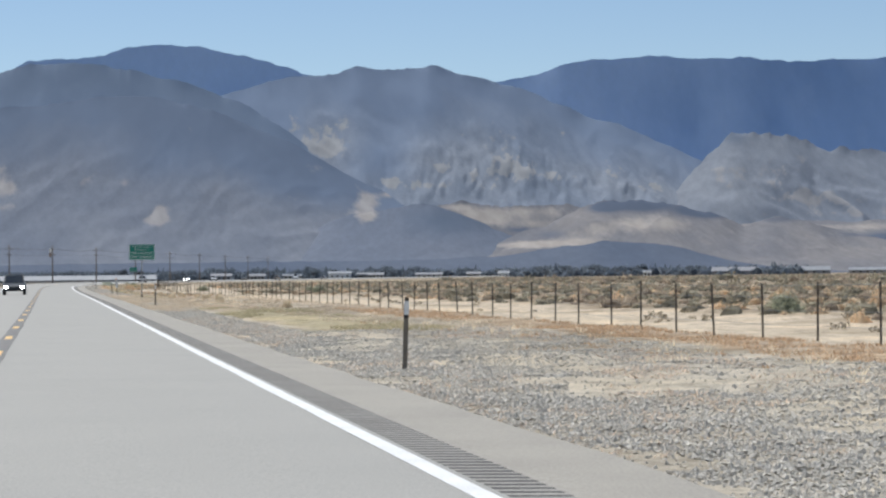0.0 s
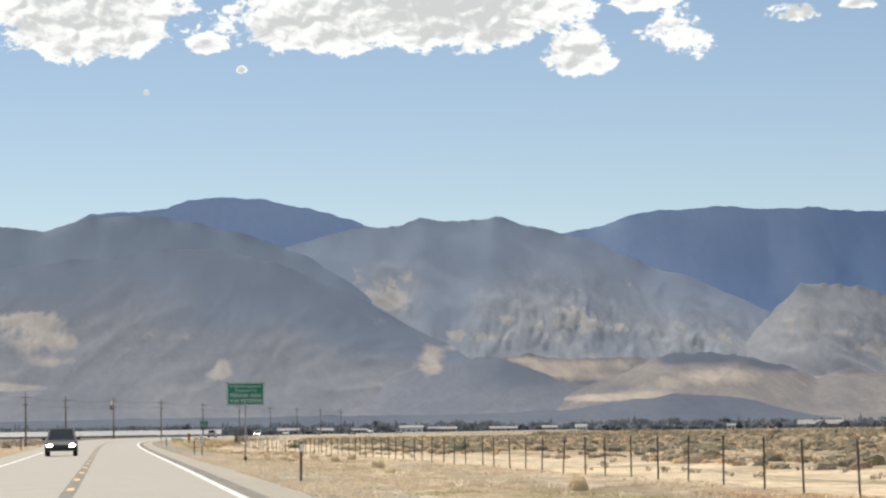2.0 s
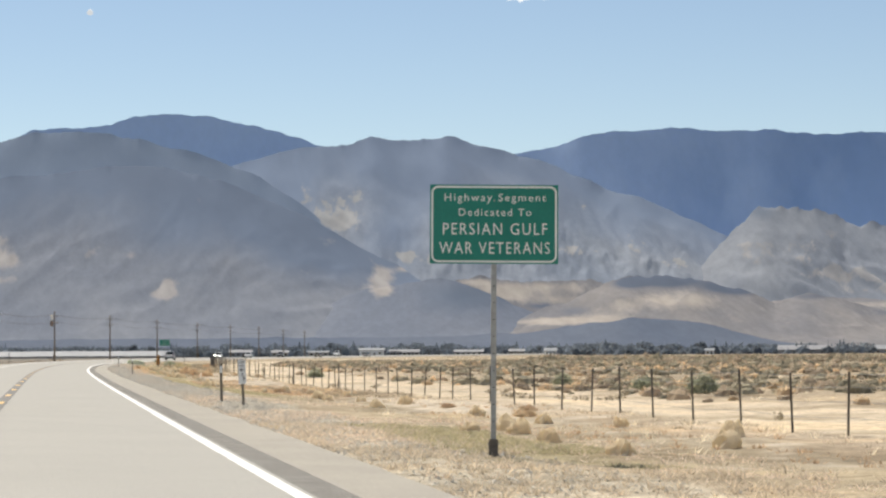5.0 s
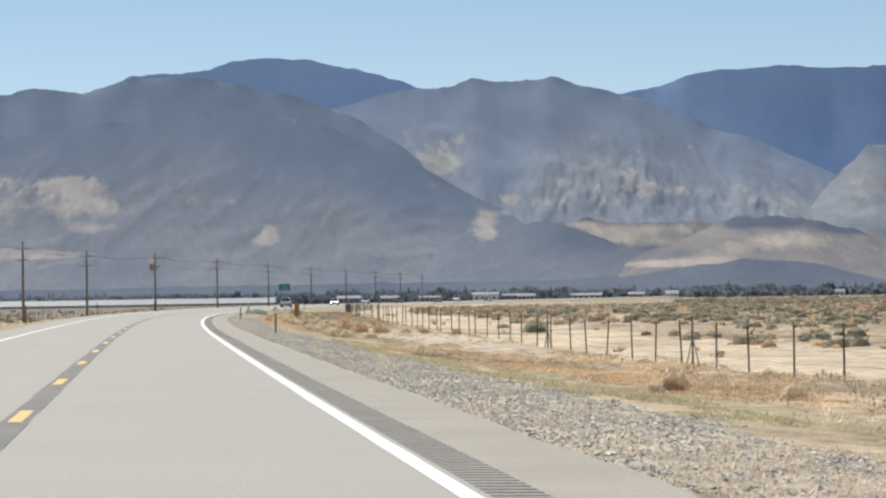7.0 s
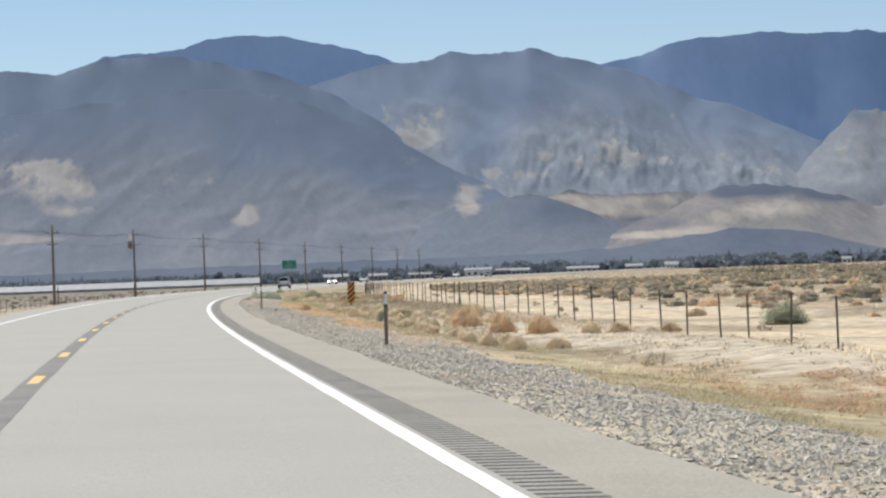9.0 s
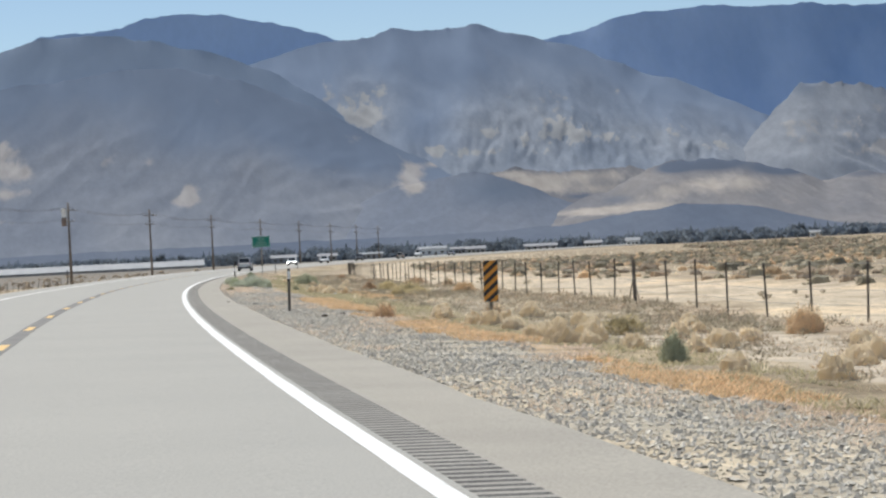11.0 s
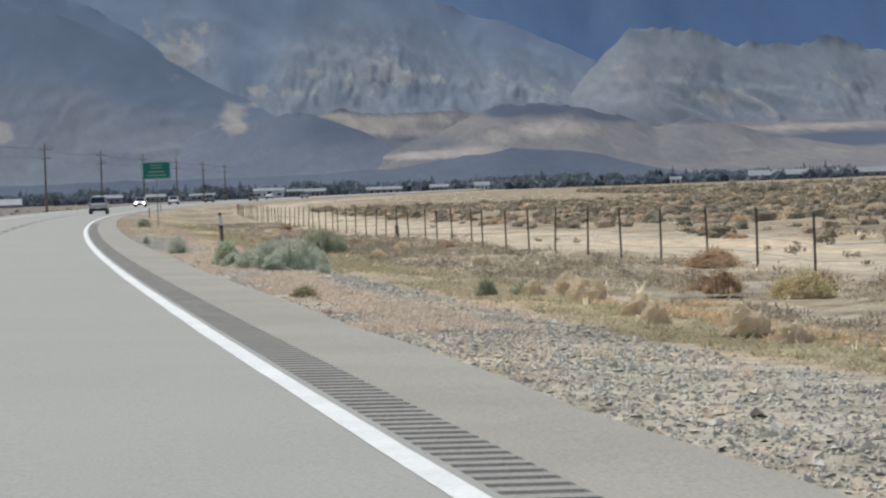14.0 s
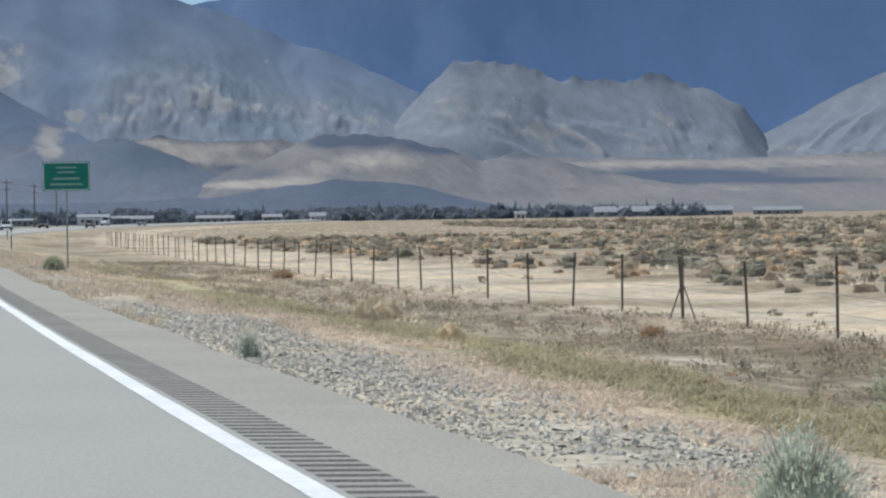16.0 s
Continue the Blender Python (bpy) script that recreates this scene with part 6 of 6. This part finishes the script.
# ================= vehicles =================
def car(s, d, paint, label, facing_us=False, tall=1.72, length=4.7, width=1.86, lit=False, place=None, turn=0.0):
    """A passenger car or pickup: lofted body, glass, wheels, lamps."""
    root = thing("car", label, "car", group="cars on the highway")
    if place is None:
        p = road_pt(s, d)
        hd = float(np.interp(s, ARC, heading))
        root.matrix_world = Matrix.Translation(tuple(p)) @ Matrix.Rotation(-hd + (math.pi if facing_us else 0), 4, "Z")
    else:
        root.matrix_world = Matrix.Translation(place) @ Matrix.Rotation(radians(turn), 4, "Z")
    L, w, h = length, width, tall
    # body sections from the rear (-y) to the nose (+y): y, half width, belt height
    lo = 0.30
    prof = [(-L / 2, 0.80, 0.98), (-L / 2 + 0.12, 0.97, 1.04), (-L * 0.25, 1.0, 1.06), (L * 0.12, 1.0, 1.04), (L * 0.22, 0.99, 1.0), (L * 0.42, 0.95, 0.90), (L / 2, 0.78, 0.72)]
    V, F = [], []
    for y, kw, zt in prof:
        hw = w / 2 * kw
        V += [(-hw * 0.92, y, lo), (-hw, y, lo + 0.22), (-hw, y, zt * h / 1.72 - 0.14), (-hw * 0.90, y, zt * h / 1.72), (hw * 0.90, y, zt * h / 1.72), (hw, y, zt * h / 1.72 - 0.14), (hw, y, lo + 0.22), (hw * 0.92, y, lo)]
    for i in range(len(prof) - 1):
        for j in range(8):
            a, q = i * 8 + j, i * 8 + (j + 1) % 8
            F.append([a, q, q + 8, a + 8])
    F.append(list(range(8))[::-1])
    F.append([len(V) - 8 + j for j in range(8)])
    body = mesh_np("body", V, F, paint, root)
    # cabin
    belt = 1.03 * h / 1.72
    cab = [(-L / 2 + 0.15, 0.90, belt - 0.02), (-L / 2 + 0.55, 0.76, h - 0.04), (L * 0.02, 0.78, h), (L * 0.23, 0.92, belt - 0.04)]
    V = []
    for y, kw, z in cab:
        V += [(-w / 2 * kw, y, z), (w / 2 * kw, y, z)]
    V += [(-w / 2 * 0.92, -L / 2 + 0.15, belt - 0.03), (w / 2 * 0.92, -L / 2 + 0.15, belt - 0.03), (-w / 2 * 0.94, L * 0.23, belt - 0.06), (w / 2 * 0.94, L * 0.23, belt - 0.06)]
    mesh_np("roof", V, [[0, 1, 3, 2], [2, 3, 5, 4], [4, 5, 7, 6], [0, 2, 4, 6], [1, 7, 5, 3]], paint, root)

    def pane(name, a, q, c, e, k=0.90, out=0.012):
        P = np.array([V[i] for i in (a, q, c, e)], float)
        mid = P.mean(0)
        nrm = np.cross(P[1] - P[0], P[3] - P[0])
        nrm /= np.linalg.norm(nrm)
        if nrm @ (mid - np.array([0, 0, 0.9])) < 0:
            nrm = -nrm
        Q = mid + (P - mid) * k + nrm * out
        R = Q - nrm * 0.006
        mesh_np(name, np.concatenate([Q, R]), [[0, 1, 2, 3], [0, 4, 5, 1], [1, 5, 6, 2], [2, 6, 7, 3], [3, 7, 4, 0]], GLASS_DARK, root)
    pane("rear_window", 0, 1, 3, 2, 0.86)
    pane("windscreen", 4, 5, 7, 6, 0.88)
    pane("side_window", 0, 2, 4, 6, 0.82)
    pane("side_window", 1, 3, 5, 7, 0.82)
    for x in (-1, 1):
        for y in (-L * 0.30, L * 0.31):
            ty = part("wheel", tube_bm(0.34, 0.34, 0.23, 20, (x * (w / 2 - 0.13), y, 0.34), "X"), TYRE, root, "black tyre")
            part("rim", tube_bm(0.21, 0.19, 0.03, 14, (x * (w / 2 - 0.005), y, 0.34), "X"), RIM, ty, "alloy rim")
        part("tail_lamp", box_bm(0.16, 0.05, 0.26, (x * w * 0.40, -L / 2 + 0.03, 0.86 * h / 1.72), 0.01), RED_LAMP, root, "red tail lamp")
        part("headlamp", box_bm(0.30, 0.08, 0.15, (x * w * 0.35, L / 2 - 0.005, 0.66 * h / 1.72), 0.01), LIT if lit else CLEAR_LAMP, root, "bright lit headlamp" if lit else "clear headlamp")
        part("mirror", box_bm(0.20, 0.10, 0.14, (x * (w / 2 + 0.08), L * 0.17, belt + 0.04), 0.02), paint, root)
    part("bumper", box_bm(w * 0.94, 0.14, 0.24, (0, -L / 2 + 0.02, 0.46), 0.03), BLACK, root, "dark bumper")
    part("bumper", box_bm(w * 0.94, 0.14, 0.20, (0, L / 2 - 0.04, 0.44), 0.03), BLACK, root, "dark bumper")
    part("number_plate", box_bm(0.32, 0.012, 0.16, (0, -L / 2 - 0.055, 0.62)), SIGN_WHITE, root, "pale number plate")
    return root


P_SILVER = mat("silver car paint", (0.52, 0.52, 0.52), (0.48, 0.48, 0.48), 1, 0.3, 0.3)
P_DARK = mat("dark car paint", (0.06, 0.065, 0.075), (0.05, 0.055, 0.06), 1, 0.3, 0.3)
P_WHITE = mat("white car paint", (0.78, 0.78, 0.77), (0.74, 0.74, 0.73), 1, 0.3)
P_TAN = mat("tan car paint", (0.35, 0.30, 0.24), (0.32, 0.28, 0.22), 1, 0.35, 0.2)
car(676.0, 1.85, P_SILVER, "silver grey sport utility car driving away along the lane", tall=1.78)
car(214.0, -1.85, P_DARK, "dark oncoming car with bright lit headlamps", True, lit=True, tall=1.62)
for s_, d_, pt_, lb_, fu, tl in ((835.0, -1.85, P_WHITE, "white oncoming car with lit headlamps on the bend", True, 1.5), (905.0, -1.85, P_WHITE, "white oncoming car on the distant bend", True, 1.55), (980.0, -1.85, P_DARK, "dark oncoming car on the distant bend", True, 1.7),
                                 (1040.0, 1.85, P_TAN, "tan car on the distant bend", False, 1.7), (1105.0, -1.85, P_WHITE, "white van on the distant bend", True, 2.2), (1150.0, 1.85, P_SILVER, "silver car on the distant bend", False, 1.6)):
    car(s_, d_, pt_, lb_, fu, tl, lit=(s_ == 835.0))


# ================= the town beyond the plain =================
def tree_at(x, y, z, h, w, seed, model):
    ob = copy_thing(model, Matrix.Translation((x, y, z)) @ Matrix.Rotation(seed * 1.7, 4, "Z"))
    ob.scale = (w, w, h)
    return ob


def tree(kind, label):
    root = thing("tree", label, "tree", (0, 0, -60), "trees of the town")
    r = np.random.default_rng(kind)
    bm = tube_bm(0.05, 0.028, 0.5, 7, (0, 0, 0.20))
    for q in range(5):
        a = q * 1.3 + kind
        b2 = bmesh.ops.create_cone(bm, cap_ends=True, segments=5, radius1=0.02, radius2=0.008, depth=0.4)["verts"]
        for v in b2:
            v.co = Matrix.Rotation(a, 4, "Z") @ (Matrix.Rotation(radians(38), 4, "Y") @ v.co) + Vector((0.12 * math.cos(a), 0.12 * math.sin(a), 0.52))
    part("trunk", bm, BARK, root)
    wide = (0.5, 0.42, 0.30, 0.55)[kind % 4]
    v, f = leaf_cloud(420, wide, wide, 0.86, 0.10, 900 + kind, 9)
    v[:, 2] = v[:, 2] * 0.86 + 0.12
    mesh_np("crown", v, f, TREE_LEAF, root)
    return root


models = [tree(k, ("broad dark green shade tree in the distant town", "rounded dark green tree in the distant town", "slender dark poplar in the distant town", "wide dark cottonwood in the distant town")[k]) for k in range(4)]
r = np.random.default_rng(77)
for k in range(290):
    az = (r.uniform(-7.5, 3.5) if k < 75 else r.uniform(-6.5, 17.5)) if k < 235 else r.choice([6.4, 12.3, 12.9, 4.0, 8.5]) + r.normal(0, 0.35)
    R = r.uniform(1500, 1950)
    h = r.uniform(5.0, 9.5) * (1.15 if k >= 235 else 1.0) * R / 1700
    kind = int(r.choice([0, 1, 2, 3], p=[0.35, 0.3, 0.1, 0.25]))
    if kind == 2:
        h *= 1.25
    x, y = R * math.sin(radians(az)), R * math.cos(radians(az)) + 230
    zb = -0.6 - 0.9 * np.clip(x / 800, -1.5, 1.5)
    tree_at(x, y, zb - 0.1, h, h * r.uniform(0.9, 1.5), k, models[kind])
for k, mo in enumerate(models):
    az, R = (5.2, 7.7, 10.6, 2.0)[k], 1700
    mo.matrix_world = Matrix.Translation((R * math.sin(radians(az)), R * math.cos(radians(az)) + 230, -0.9))
    mo.scale = (8, 8, 7)
# a low hedge of brush closes the gaps between the trees
n = 2000
az = np.radians(r.uniform(-9, 19, n))
R = r.uniform(1480, 2000, n)
pts = np.stack([R * np.sin(az), R * np.cos(az) + 230, -0.6 - 0.9 * np.clip(R * np.sin(az) / 800, -1.5, 1.5)], -1)
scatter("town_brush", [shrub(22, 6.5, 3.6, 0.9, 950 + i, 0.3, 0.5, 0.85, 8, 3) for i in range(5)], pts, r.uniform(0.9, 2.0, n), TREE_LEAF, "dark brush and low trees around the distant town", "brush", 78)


def house(az, R, w, dp, h, label, wall, roof, gable=1.2, n_win=4, name="house", long_turn=0.0):
    """A low building: walls with thickness, gabled roof with eaves, doors and windows on the valley side."""
    x, y = R * math.sin(radians(az)), R * math.cos(radians(az)) + 230
    zb = -0.6 - 0.9 * float(np.clip(x / 800, -1.5, 1.5)) - 0.05
    root = thing(name, label, "building", (x, y, zb), "buildings of the town", -az + long_turn)
    part("wall", box_bm(w, dp, h, (0, 0, h / 2)), wall, root)
    e = 0.4
    V = [(-w / 2 - e, -dp / 2 - e, h - 0.05), (w / 2 + e, -dp / 2 - e, h - 0.05), (w / 2 + e, dp / 2 + e, h - 0.05), (-w / 2 - e, dp / 2 + e, h - 0.05), (-w / 2 - e, 0, h + gable), (w / 2 + e, 0, h + gable)]
    V += [(a, q, c + 0.18) for a, q, c in V]
    F = [[0, 1, 5, 4], [2, 3, 4, 5], [6, 10, 11, 7], [8, 11, 10, 9], [0, 6, 7, 1], [2, 8, 9, 3], [0, 4, 10, 6], [3, 9, 10, 4], [1, 7, 11, 5], [2, 5, 11, 8]]
    mesh_np("roof", V, F, roof, root)
    mesh_np("gable", [(-w / 2, -dp / 2, h), (-w / 2, dp / 2, h), (-w / 2, 0, h + gable), (w / 2, -dp / 2, h), (w / 2, dp / 2, h), (w / 2, 0, h + gable)], [[0, 2, 1], [3, 4, 5], [0, 3, 5, 2], [1, 2, 5, 4]], wall, root)
    for k in range(n_win):
        x0 = -w / 2 + (k + 0.7) * w / (n_win + 0.4)
        if k == n_win // 2:
            part("door", box_bm(1.1 if w < 30 else 3.2, 0.10, min(2.1, h * 0.8), (x0, -dp / 2 - 0.03, min(2.1, h * 0.8) / 2)), RUSTY, root)
        else:
            win = part("window", box_bm(1.5, 0.10, 1.1, (x0, -dp / 2 - 0.03, h * 0.55)), GLASS_DARK, root)
            part("sill", box_bm(1.7, 0.22, 0.08, (x0, -dp / 2 - 0.08, h * 0.55 - 0.6)), WALL_PALE, win)
    return root


house(-4.2, 1330, 70, 16, 1.1, "long low shed with a pale metal roof", WALL_PALE, ROOF_WHITE, 2.7, 0, "shed")
house(-1.0, 1360, 84, 16, 1.1, "long low shed with a pale metal roof", WALL_PALE, ROOF_WHITE, 2.7, 0, "shed")
house(1.7, 1390, 46, 16, 1.1, "long low shed with a pale metal roof", WALL_PALE, ROOF_WHITE, 2.7, 0, "shed")
house(4.3, 1430, 13, 9, 2.8, "low grey house with a grey roof", WALL_GREY, ROOF_GREY, 1.4)
house(5.2, 1460, 10, 8, 2.6, "low pale house with a grey roof", WALL_PALE, ROOF_GREY, 1.3)
house(6.1, 1440, 12, 8, 2.6, "low pale mobile home", WALL_PALE, ROOF_WHITE, 0.7)
house(7.35, 1400, 14, 9, 3.6, "white metal workshop building in the town", P_WHITE, ROOF_WHITE, 1.2)
house(7.9, 1465, 8, 7, 3.0, "grey metal workshop building in the town", WALL_GREY, ROOF_GREY, 0.9)
house(8.25, 1425, 10, 8, 2.6, "low pale house with a grey roof", WALL_PALE, ROOF_GREY, 1.3)
house(9.6, 1440, 17, 8, 2.4, "long low pale house with a grey roof", WALL_PALE, ROOF_GREY, 1.2, 5)
house(11.5, 1450, 7, 7, 2.8, "small white house among trees", P_WHITE, ROOF_WHITE, 1.5, 3)
house(10.7, 1480, 9, 8, 2.6, "low grey house among trees", WALL_GREY, ROOF_GREY, 1.3)
house(15.2, 1420, 5, 5, 2.4, "small white outbuilding on the plain", P_WHITE, ROOF_WHITE, 1.0, 2)
house(17.3, 1500, 30, 12, 2.6, "long pale green roofed shed at the plain's edge", WALL_GREY, ROOF_GREY, 2.6, 5, "shed")
house(18.9, 1600, 34, 12, 2.6, "long pale roofed shed at the plain's edge", WALL_GREY, ROOF_WHITE, 2.6, 5, "shed")
house(20.4, 1620, 26, 10, 2.4, "long pale roofed shed at the plain's edge", WALL_PALE, ROOF_WHITE, 1.8, 5, "shed")
